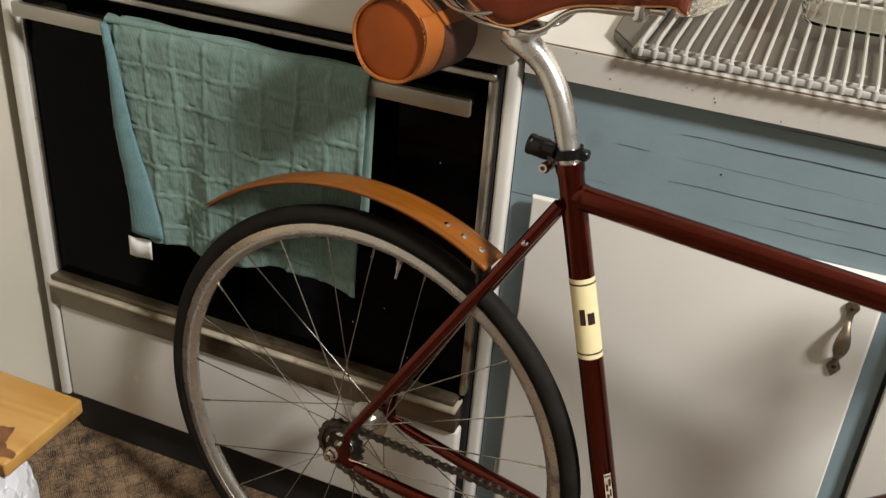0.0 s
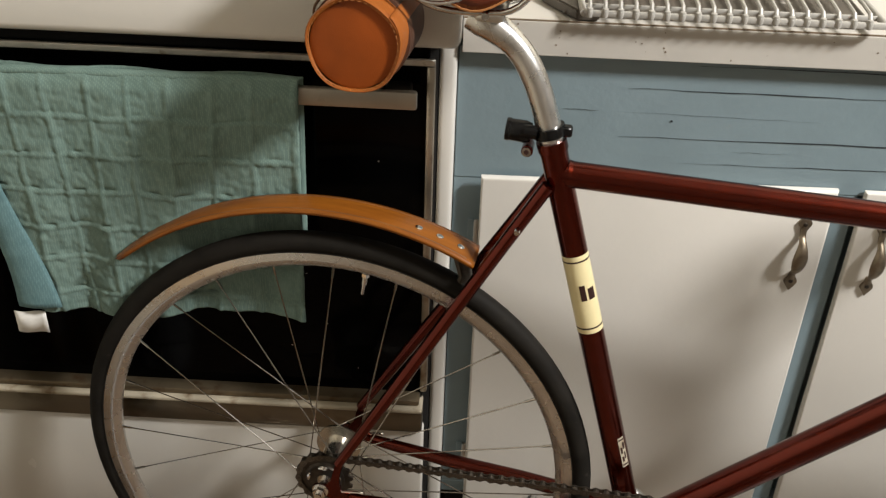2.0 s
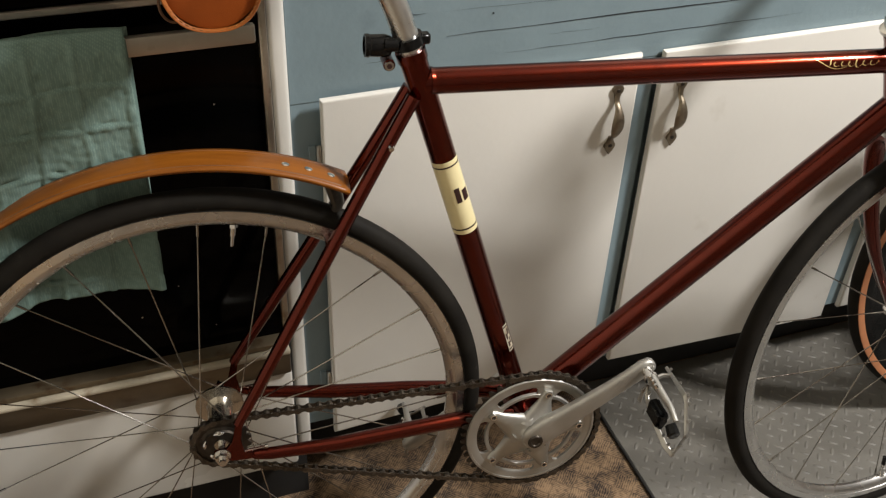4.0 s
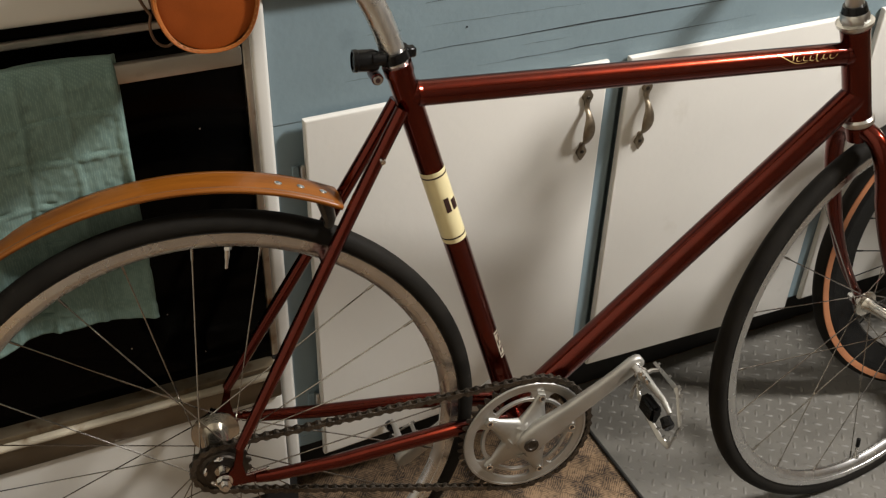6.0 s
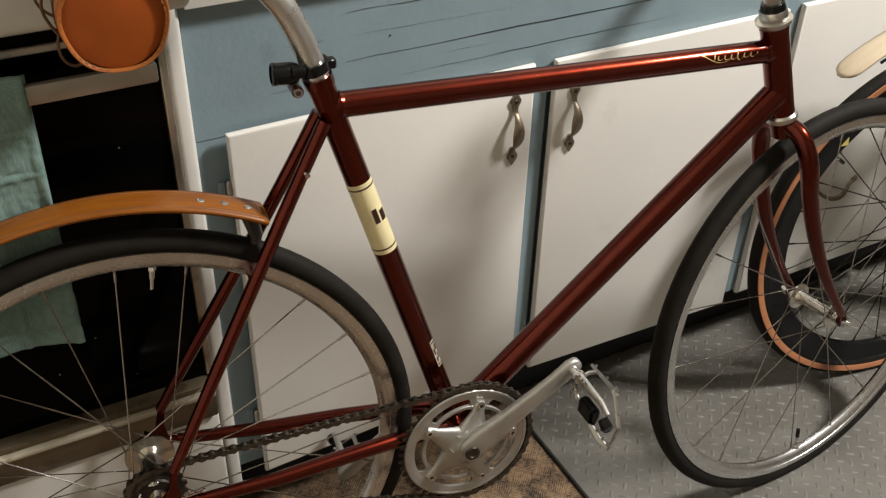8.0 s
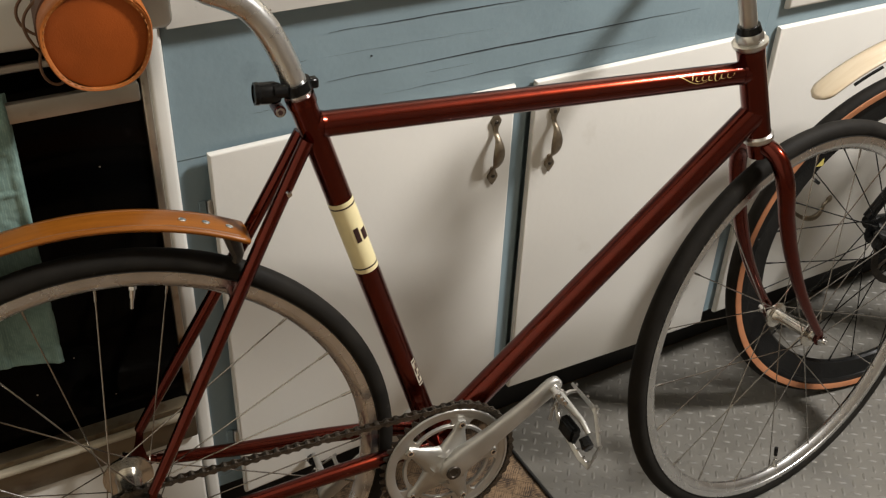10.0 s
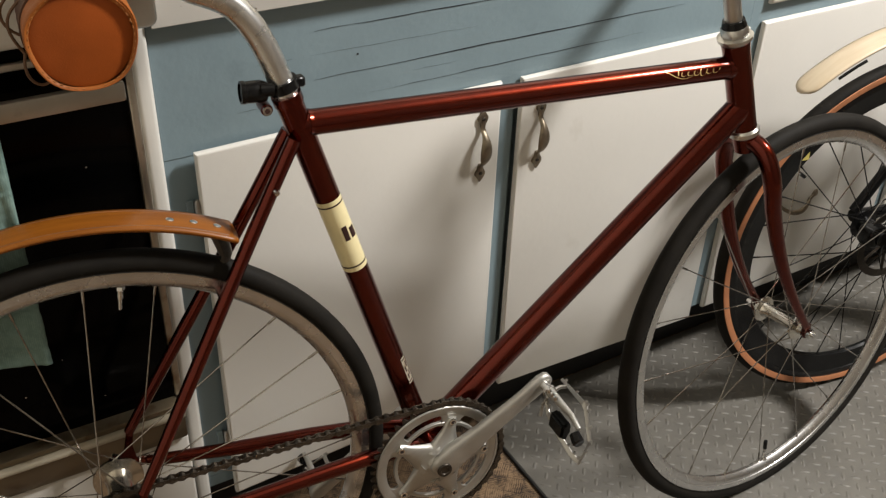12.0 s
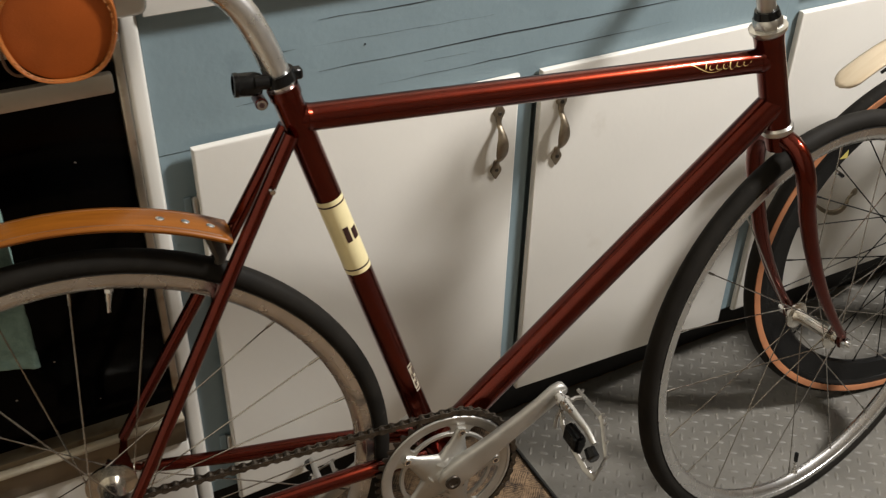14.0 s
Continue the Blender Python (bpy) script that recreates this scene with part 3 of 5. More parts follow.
# ---- oven range ----
stove = thing("oven_range", pose(-0.815, 0, 0))
S = 0.815
# Black sheet over the body front: shade of the door and drawer gaps.
part("inner_frame", boxed((0.01, -0.0105, 0.10), (S - 0.0565, -0.0062, 0.872)), M_KICK, stove, "black sheet that stands in for shade in the gaps round the door")
part("body", boxed((0.004, -0.006, 0.10), (0.757, 0.60, 0.868)), M_ENAMEL, stove)
part("plinth", boxed((0.006, -0.014, 0.0), (0.77, 0.05, 0.10)), M_KICK, stove)
part("cooktop", boxed((0.0, -0.062, 0.8775), (0.784, 0.60, 0.935), 0.011, 4), M_ENAMEL, stove, "white enamel cooktop with rounded front")
part("side_strip", boxed((S - 0.0555, -0.0125, 0.10), (S - 0.0350, 0.02, 0.8715), 0.006, 3), M_ENAMEL, stove, "white enamel corner strip, chipped")
part("side_strip", boxed((0.0, -0.048, 0.10), (0.020, -0.010, 0.8715), 0.006, 3), M_ENAMEL, stove, "white enamel corner strip, chipped")
odoor = part("oven_door", boxed((0.022, -0.0275, 0.335), (S - 0.066, -0.0108, 0.868), 0.002, 1), M_GLASSK, stove, "black glass oven door")
part("frame_top", boxed((0.010, -0.0335, 0.8465), (S - 0.0590, -0.0280, 0.8555), 0.0015, 1), M_ALU, odoor, "dull chrome strip")
part("frame_right", boxed((S - 0.0690, -0.0320, 0.36), (S - 0.0592, -0.0110, 0.8460), 0.003, 2), M_RUSTY, odoor, "dull chrome strip")
part("frame_left", boxed((0.0110, -0.0335, 0.36), (0.0250, -0.0110, 0.8460), 0.003, 2), M_ALU, odoor, "dull chrome strip")
part("lower_trim", boxed((0.016, -0.048, 0.3475), (S - 0.0685, -0.020, 0.3575), 0.003, 2), M_BRASS, odoor, "grease-darkened metal trim")
part("trim_edge", boxed((0.014, -0.055, 0.3385), (S - 0.0640, -0.020, 0.3470), 0.0035, 3), M_CREAMT, odoor, "yellowed cream edge strip")
part("lower_band", boxed((0.012, -0.050, 0.3000), (S - 0.064, -0.020, 0.3380), 0.003, 2), M_DULL, odoor, "stained aluminium band")
hb = part("door_handle", boxed((0.040, -0.0680, 0.8075), (S - 0.0775, -0.0580, 0.8295), 0.003, 2), M_GRIP, odoor, "long satin metal door handle")
for x in (0.075, 0.70):
    part("handle_bracket", boxed((x, -0.0585, 0.811), (x + 0.03, -0.026, 0.826), 0.002, 1), M_STEELK, hb)
part("storage_drawer", boxed((0.022, -0.043, 0.104), (S - 0.062, -0.0185, 0.2965), 0.005, 3), M_ENAMEL, stove, "white enamel storage drawer")
for x, z, r in ((0.65, 0.60, 0.0012), (0.62, 0.47, 0.0009), (0.595, 0.55, 0.0008), (0.69, 0.72, 0.0011), (0.57, 0.43, 0.0012), (0.66, 0.395, 0.0008)):
    part("splash_mark", turned([(0, -0.0003), (r, 0)], 7, center=(x, -0.0277, z)), M_ALU, odoor)
tagged(stove, "white enamel oven range with black glass door", "oven")


# ---- towel over the oven handle ----
def towel():
    """A folded kitchen towel: a front and a shorter back fall over the handle, with a raised check pattern."""
    x0, x1, top = -0.612, -0.210, 0.8365
    nx, nz = 168, 150
    sq = 0.0475

    def ridge(a):
        d = abs((a / sq) % 1.0 - 0.5) * sq
        return math.exp(-(d / 0.0024) ** 2)

    bm = bmesh.new()
    rows = []
    for j in range(nz + 1):
        v = j / nz
        row = []
        for i in range(nx + 1):
            s = i / nx
            length = 0.324 - 0.012 * s - 0.005 * math.sin(s * 9 + 1)
            fall = v * length
            x = x0 + (x1 - x0) * s
            sway = 0.010 * v * math.sin(s * 5.5 + 0.6)
            left_pull = (1 - s) ** 3 * v * 0.030
            xx = x + sway + left_pull
            fold = 0.006 * v * math.sin(s * 13 + 1.3 * v) + 0.006 * v * math.sin(s * 29 + 4 * v) + 0.0025 * noise.noise(Vector((s * 14, v * 12, 1))) + 0.005 * max(0.0, v - 0.45) * abs(noise.noise(Vector((s * 22 + v * 9, v * 7 - s * 5, 4))))
            bulge = 0.014 * v * (1 - 0.4 * s) + 0.004 * math.sin(math.pi * v)
            tuck = 0.020 * math.exp(-((s - 0.0) / 0.05) ** 2) * (0.2 + v)
            y = -0.0745 - bulge - fold * 0.8 + tuck
            z = top - fall
            if v < 0.06:
                a = (0.06 - v) / 0.06
                y += 0.012 * a * a
                z = top - fall + 0.002 * a
            puff = 0.0013 * noise.noise(Vector((x * 120, fall * 120, 3)))
            warp = 0.004 * noise.noise(Vector((s * 6, v * 6, 9)))
            y -= 0.0022 * max(ridge(x + warp), 0.8 * ridge(fall + 0.02 + warp)) + puff
            crease = noise.noise(Vector((s * 20, v * 16, 7)))
            if crease > 0.0:
                y += 0.0042 * min(1.0, crease * 3) * ridge(fall + 0.0235 + 1.5 * warp) * min(1.0, v * 2)
            row.append(bm.verts.new((xx, y, z)))
        rows.append(row)
    for j in range(nz):
        for i in range(nx):
            bm.faces.new((rows[j][i], rows[j][i + 1], rows[j + 1][i + 1], rows[j + 1][i]))
    t = thing("kitchen_towel", pose(0, 0, 0))
    front = part("front_fall", bm, M_TOWEL, t, sharp=180)
    mod = front.modifiers.new("thick", "SOLIDIFY")
    mod.thickness, mod.offset = 0.004, 0
    bm = bmesh.new()
    rows = []
    nx, nz = 60, 70
    for j in range(nz + 1):
        v = j / nz
        row = []
        for i in range(nx + 1):
            s = i / nx
            x = x0 + 0.02 + (x1 - x0 - 0.016) * s
            z = top + 0.002 - v * (0.240 + 0.008 * math.sin(s * 7))
            y = -0.0550 + 0.004 * math.sin(s * 17 + v) - 0.004 * v - 0.0015 * max(ridge(x), ridge(z))
            row.append(bm.verts.new((x - 0.004 * v * s, min(y, -0.0475), z)))
        rows.append(row)
    for j in range(nz):
        for i in range(nx):
            bm.faces.new((rows[j][i], rows[j][i + 1], rows[j + 1][i + 1], rows[j + 1][i]))
    back = part("back_fall", bm, M_TOWEL, t, sharp=180)
    mod = back.modifiers.new("thick", "SOLIDIFY")
    mod.thickness, mod.offset = 0.003, 0
    bm = tube([(x0 + 0.004, -0.0690, top - 0.0020), (x0 + 0.1, -0.0665, top - 0.0008), ((x0 + x1) / 2, -0.0662, top - 0.0008), (x1 - 0.004, -0.064, top - 0.0012)], 0.0045, 12, flat=1.2)
    part("roll_over_bar", bm, M_TOWEL, t)
    bm = bmesh.new()
    cols = []
    for j in range(41):
        v = j / 40
        w = 0.010 + 0.050 * v ** 1.1
        left = x0 + 0.005 + 0.028 * v + 0.003 * math.sin(v * 9)
        yb = -0.0800 - 0.019 * v - 0.002 * math.sin(v * 7)
        cols.append([bm.verts.new((left + w * f, yb - 0.006 * math.sin(math.pi * f) - 0.0012 * math.exp(-(((v * 7.3) % 1 - 0.5) / 0.08) ** 2) + (0.010 if f == 0 else 0), top - 0.004 - 0.302 * v)) for f in (0, 0.12, 0.3, 0.5, 0.7, 0.88, 1.0)])
    for a, b in zip(cols, cols[1:]):
        for k in range(6):
            bm.faces.new((a[k], a[k + 1], b[k + 1], b[k]))
    fe = part("folded_edge", bm, M_TOWELB, t, "bluish folded-back side edge", sharp=180)
    mod = fe.modifiers.new("thick", "SOLIDIFY")
    mod.thickness, mod.offset = 0.003, 0
    bm = bmesh.new()
    cols = []
    for i in range(7):
        cols.append([bm.verts.new((x0 + 0.030 + 0.0066 * i, -0.100 - 0.002 * math.sin(i), z)) for z in (0.520, 0.505, 0.487)])
    for i in range(6):
        for k in range(2):
            bm.faces.new((cols[i][k], cols[i + 1][k], cols[i + 1][k + 1], cols[i][k + 1]))
    tag = part("care_tag", bm, M_TAG, t, "white sewn-in care tag")
    tag.modifiers.new("thick", "SOLIDIFY").thickness = 0.0006
    tagged(t, "teal checked terry towel hanging over the oven handle", "towel")


towel()


# ---- drying rack on the worktop ----
def drying_rack():
    t = thing("dish_rack", pose(0.101, -0.032, 0.9105))
    W, D, P = 0.328, 0.40, 0.0168
    tray = boxed((-0.02, 0.035, -0.0088), (W, D, -0.003), 0.002, 1)
    part("drip_tray", tray, M_TRAY, t, "taupe plastic drip tray, darkened for the shaded depth under the wires")
    part("tray_corner", prism([(-0.042, 0.075), (-0.005, 0.018), (0.02, 0.018), (0.02, 0.28), (-0.056, 0.26)], -0.0088, 0.004, "Z", 0.002), M_TRAY, t, "taupe plastic tray corner")
    part("front_rim", boxed((0, -0.0028, 0.0035), (W, 0.0028, 0.0110), 0.0018, 2), M_WIRE, t)
    part("inner_rim", boxed((0, 0.024, 0.0035), (W, 0.028, 0.0095), 0.0015, 2), M_WIRE, t)
    part("back_rim", tube([(0, D, 0.007), (W, D, 0.007)], 0.0045, 10), M_WIRE, t)
    for x in (0.0, W):
        part("side_rim", tube([(x, 0, 0.007), (x, D, 0.007)], 0.0040, 10), M_WIRE, t)
    w = part("wire", tube([(0, -0.002, 0.004), (0, -0.0030, 0.010), (0, 0.004, 0.0185), (0, 0.03, 0.0205), (0, D - 0.03, 0.0205), (0, D, 0.008)], 0.0023, 8), M_WIRE, t)
    w.location.x = 0.006
    knob = part("wire_foot", turned([(0, -0.0062), (0.0032, -0.0050), (0.0042, 0), (0.0034, 0.005), (0, 0.0065)], 10, axis="Z"), M_WIRE, t)
    knob.location = (0.006, -0.001, 0.0085)
    for k in range(1, int(W / P)):
        again(w, pose(0.006 + k * P, 0, 0))
        again(knob, pose(0.006 + k * P, -0.001, 0.0085))
    tagged(t, "white coated wire dish rack with tray on the worktop", "dish rack")


drying_rack()


def clear_tub():
    t = thing("plastic_tub", pose(0.350, 0.205, 0.9325))
    bm = bmesh.new()
    def ring(w, d, z, r=0.03):
        pts = []
        for cx, cy, a0 in ((w - r, d - r, 0), (-w + r, d - r, 90), (-w + r, -d + r, 180), (w - r, -d + r, 270)):
            for k in range(5):
                a = radians(a0 + k * 22.5)
                pts.append(bm.verts.new((cx + r * math.cos(a), cy + r * math.sin(a), z)))
        return pts
    rings = [ring(0.086, 0.062, 0.0), ring(0.094, 0.068, 0.028), ring(0.103, 0.078, 0.030), ring(0.103, 0.078, 0.035), ring(0.091, 0.065, 0.033), ring(0.083, 0.059, 0.003)]
    for a, b in zip(rings, rings[1:]):
        for k in range(20):
            bm.faces.new((a[k], a[(k + 1) % 20], b[(k + 1) % 20], b[k]))
    bm.faces.new(rings[0])
    bm.faces.new(rings[-1])
    part("tub", bm, M_CLEAR, t)
    tagged(t, "clear plastic food tub drying on the rack", "tub")


clear_tub()
cup = thing("measuring_cup", pose(0.205, 0.290, 0.9325))
part("bowl", turned([(0.0, 0.0), (0.016, 0.0), (0.021, 0.016), (0.0225, 0.03), (0.0205, 0.03), (0.015, 0.004), (0, 0.004)], 24, axis="Z"), M_CORAL, cup)
part("grip", boxed((0.02, -0.005, 0.026), (0.075, 0.005, 0.030), 0.0015, 1), M_CORAL, cup)
tagged(cup, "small coral plastic measuring cup on the rack", "cup")


def crumpled_bag(name, m, size, label, material, seed, cells=34):
    """A crumpled thin bag: a soft box pushed in and out by folds."""
    bm = bmesh.new()
    bmesh.ops.create_icosphere(bm, subdivisions=5, radius=1.0)
    for v in bm.verts:
        c = v.co.copy()
        c = Vector([math.copysign(abs(a) ** 0.62, a) for a in c])
        f = 1 + 0.16 * abs(noise.noise(c * 2.1 + Vector((seed, 0, 0)))) - 0.13 * abs(noise.noise(c * 4.3 + Vector((0, seed, 0)))) - 0.06 * abs(noise.noise(c * 9 + Vector((0, 0, seed))))
        v.co = Vector((c.x * size[0] * f, c.y * size[1] * f, size[2] + c.z * size[2] * (f if c.z > 0 else 1)))
    t = thing(name, m)
    part("sheet", bm, material, t, sharp=24)
    tagged(t, label, "bag")
    return t


crumpled_bag("clear_bag", pose(0.150, 0.135, 0.9325, 0, 0, 74), (0.072, 0.016, 0.010), "crumpled clear plastic bag drying on the rack", M_CLEAR, 5.0)


# ---- bench with a plastic bag ----
def bench():
    """A narrow plank bench with a scorched front edge."""
    t = thing("bench", pose(-0.645, -0.432, 0))
    part("plank", boxed((-0.19, -0.068, 0.428), (0.190, 0.066, 0.45), 0.004, 3), M_PINE, t, "honey pine plank")
    bm = bmesh.new()
    for k, (cx, cy, rx, ry) in enumerate(((0.168, -0.052, 0.018, 0.012), (0.118, -0.046, 0.040, 0.018), (0.150, -0.030, 0.012, 0.016), (0.085, -0.020, 0.020, 0.010), (0.060, -0.048, 0.030, 0.010))):
        vs = []
        for a in range(22):
            th = a * math.tau / 22
            f = 1 + 0.6 * noise.noise(Vector((k * 3.1, math.cos(th) * 1.7, math.sin(th) * 1.7)))
            vs.append(bm.verts.new((cx + rx * f * math.cos(th), max(-0.0635, cy + ry * f * math.sin(th)), 0.4503 + 0.0002 * k)))
        bm.faces.new(vs)
    part("scorch_mark", bm, M_BURNT, t, "dark scorched patches")
    part("scorched_edge", boxed((0.04, -0.0695, 0.4285), (0.1885, -0.0678, 0.4485), 0.0008, 1), M_BURNT, t, "charred plank edge")
    for x in (-0.17, -0.09):
        part("support", boxed((x - 0.010, -0.045, 0.0), (x + 0.010, 0.045, 0.428), 0.002, 1), M_PINE, t)
    tagged(t, "narrow honey pine bench with a scorched edge", "bench")


bench()
crumpled_bag("plastic_bag", pose(-0.588, -0.425, 0.0, 0, 0, 15), (0.058, 0.055, 0.180), "crumpled white plastic bag on the floor beside the bench", M_BAG, 2.0)


# ---- the bicycle ----
def axes_pose(x, y, yaw, lean):
    """A frame that stands on the floor at (x, y): X ahead, Z up, leaning to its left."""
    u = Vector((math.cos(yaw), math.sin(yaw), 0))
    side = Vector((-math.sin(yaw), math.cos(yaw), 0))
    w = Vector((0, 0, 1)) * math.cos(lean) + side * math.sin(lean)
    lat = w.cross(u)
    m = Matrix((u, lat, w)).transposed().to_4x4()
    m.translation = Vector((x, y, 0)) - side * 0.0
    return m


R = 0.337


def wheel(name, parent, flange_r, flange_y, spokes, label, turn=0.0, barrel=0.0155, tyre_label="", dark=False):
    """A wire wheel round its own Y axis: the rim, with tyre, hub, spokes and valve under it."""
    ri = 0.291 if not dark else 0.266
    prof = [(0.3128, -0.0106), (0.3128, 0.0106), (0.3030, 0.0110), (0.3024, 0.0101), (0.3012, 0.0101), (0.2985, 0.0092), (ri + 0.003, 0.0062), (ri, 0.0020), (ri, -0.0020), (ri + 0.003, -0.0062), (0.2985, -0.0092), (0.3012, -0.0101), (0.3024, -0.0101), (0.3030, -0.0110)]
    rim = part(name, turned(prof, 120, closed=True), M_RIM if not dark else M_BLACK, parent, label, sharp=30)
    n = 14
    tp = [(0.3222 + 0.0134 * math.cos(a), 0.0134 * math.sin(a)) for a in [math.tau * k / n for k in range(n)]]
    tyre = part("tyre", turned(tp, 120, closed=True), M_TYRE, rim, tyre_label or "black slick road tyre, scuffed", sharp=180)
    if dark:
        for s in (-1, 1):
            part("sidewall", turned([(0.3145, s * 0.0128), (0.3170, s * 0.0139), (0.3255, s * 0.0142), (0.3260, s * 0.0130), (0.3150, s * 0.0115)], 120, closed=True), M_TANWALL, tyre, "tan sidewall")
    else:
        for s in (-1, 1):
            part("bead_line", turned([(0.3128, s * 0.0112), (0.3136, s * 0.0118), (0.3142, s * 0.0112)], 96), M_TYRE, tyre)
    hub_m = M_HUB if not dark else M_BLACK
    fy = flange_y
    neck = min(0.017, barrel + 0.0045)
    hp = [(0.0, -fy - 0.012), (0.009, -fy - 0.012), (0.0095, -fy - 0.004), (0.014, -fy - 0.0025), (flange_r + 0.004, -fy - 0.0018), (flange_r + 0.004, -fy + 0.0012), (neck, -fy + 0.003), (barrel, -fy + 0.012),
          (barrel, fy - 0.012), (neck, fy - 0.003), (flange_r + 0.004, fy - 0.0012), (flange_r + 0.004, fy + 0.0018), (0.014, fy + 0.0025), (0.0095, fy + 0.004), (0.009, fy + 0.012), (0.0, fy + 0.012)]
    hub = part("hub", turned(hp, 40), hub_m, rim, "" if dark else "polished alloy hub")
    if flange_r > 0.024:
        hole = part("flange_hole", turned([(0, -0.0004), (0.0042, -0.0004), (0.0042, 0.0), (0, 0.0)], 12), M_STEELK, hub)
        hole.location = (flange_r - 0.010, -fy - 0.0024, 0)
        for k in range(1, 8):
            a = k * math.tau / 8
            again(hole, pose((flange_r - 0.010) * math.cos(a), -fy - 0.0024, (flange_r - 0.010) * math.sin(a)))
    kinds = {}
    sm = M_SPOKE if not dark else M_BLACK
    for k in range(spokes):
        a = math.tau * (k + 0.5) / spokes + turn
        side, lead = (-1 if k % 2 else 1), (1 if k % 4 in (1, 2) else -1)
        if (side, lead) not in kinds:
            h = lead * radians(62)
            hubp = Vector((flange_r * math.cos(h), side * fy, flange_r * math.sin(h)))
            rimp = Vector((ri + 0.001, side * 0.002, 0))
            d = (rimp - hubp)
            bm = tube([hubp, hubp + d * 0.95], 0.00085 if not dark else 0.0011, 6)
            sweep(bm, [hubp + d * 0.95, rimp], 0.0016, 6)
            kinds[(side, lead)] = part("spoke", bm, sm, rim)
            kinds[(side, lead)].matrix_basis = Matrix.Rotation(-a, 4, "Y")
        else:
            again(kinds[(side, lead)], Matrix.Rotation(-a, 4, "Y"))
    return rim


def valve(rim, ang, cap=None):
    v = part("valve", tube([(ri_ * math.cos(ang), 0, ri_ * math.sin(ang)) for ri_ in (0.291, 0.276, 0.2755, 0.262)], [0.0033, 0.0033, 0.0022, 0.0020], 10), M_CHROME, rim, "thin metal valve")
    part("lock_nut", tube([(0.2915 * math.cos(ang), 0, 0.2915 * math.sin(ang)), (0.287 * math.cos(ang), 0, 0.287 * math.sin(ang))], 0.0052, 6), M_CHROME, v)
    if cap:
        part("cap", tube([(0.268 * math.cos(ang), 0, 0.268 * math.sin(ang)), (0.252 * math.cos(ang), 0, 0.252 * math.sin(ang))], 0.0034, 8), cap, v)


YAW, LEAN = -0.1229, 0.0775
bike = thing("bicycle")
side = Vector((-math.sin(YAW), math.cos(YAW), 0))
rear_c = Vector((-0.1779, -0.1486, R * math.cos(LEAN)))
bm_ = axes_pose(0, 0, YAW, LEAN)
bm_.translation = rear_c - bm_.to_3x3() @ Vector((0, 0, R))
bike.matrix_basis = bm_
tagged(bike, "copper-red single-speed bicycle leaning against the cabinets", "bicycle")

BB, ST, AX = Vector((0.399, 0, 0.2955)), Vector((0.2455, 0, 0.817)), Vector((0.003, 0, 0.341))
HT, HB = Vector((0.8265, 0, 0.8000)), Vector((0.8615, 0, 0.6750))


def on(a, b, f):
    return a + (b - a) * f


seat_tube = part("seat_tube", tube([BB, on(BB, ST, 0.97), ST], [0.0150, 0.0150, 0.0160], 28), M_RED, bike)
part("seat_collar", tube([on(BB, ST, 0.985), on(BB, ST, 1.004)], 0.0166, 28), M_RED, seat_tube)
tt0, tt1 = Vector((0.2530, 0, 0.7830)), Vector((0.8365, 0, 0.7665))
top_tube = part("top_tube", tube([tt0, tt1], 0.0146, 28), M_RED, bike)
down_tube = part("down_tube", tube([Vector((0.4040, 0, 0.3060)), Vector((0.8500, 0, 0.7090))], 0.0178, 28), M_RED, bike)
head_tube = part("head_tube", tube([HB, on(HB, HT, 0.08), on(HB, HT, 0.92), HT], [0.0188, 0.0178, 0.0178, 0.0188], 32), M_RED, bike)
part("bottom_bracket_shell", tube([BB + Vector((0, -0.034, 0)), BB + Vector((0, 0.034, 0))], 0.0205, 28), M_RED, bike)
weld_d = (tt1 - tt0).normalized()
part("weld_bead", tube([tt0 + weld_d * 0.0135, tt0 + weld_d * 0.0175], [0.0160, 0.0150], 24), M_RED, top_tube)
part("weld_bead", tube([tt1 - weld_d * 0.0215, tt1 - weld_d * 0.0175], [0.0150, 0.0160], 24), M_RED, top_tube)
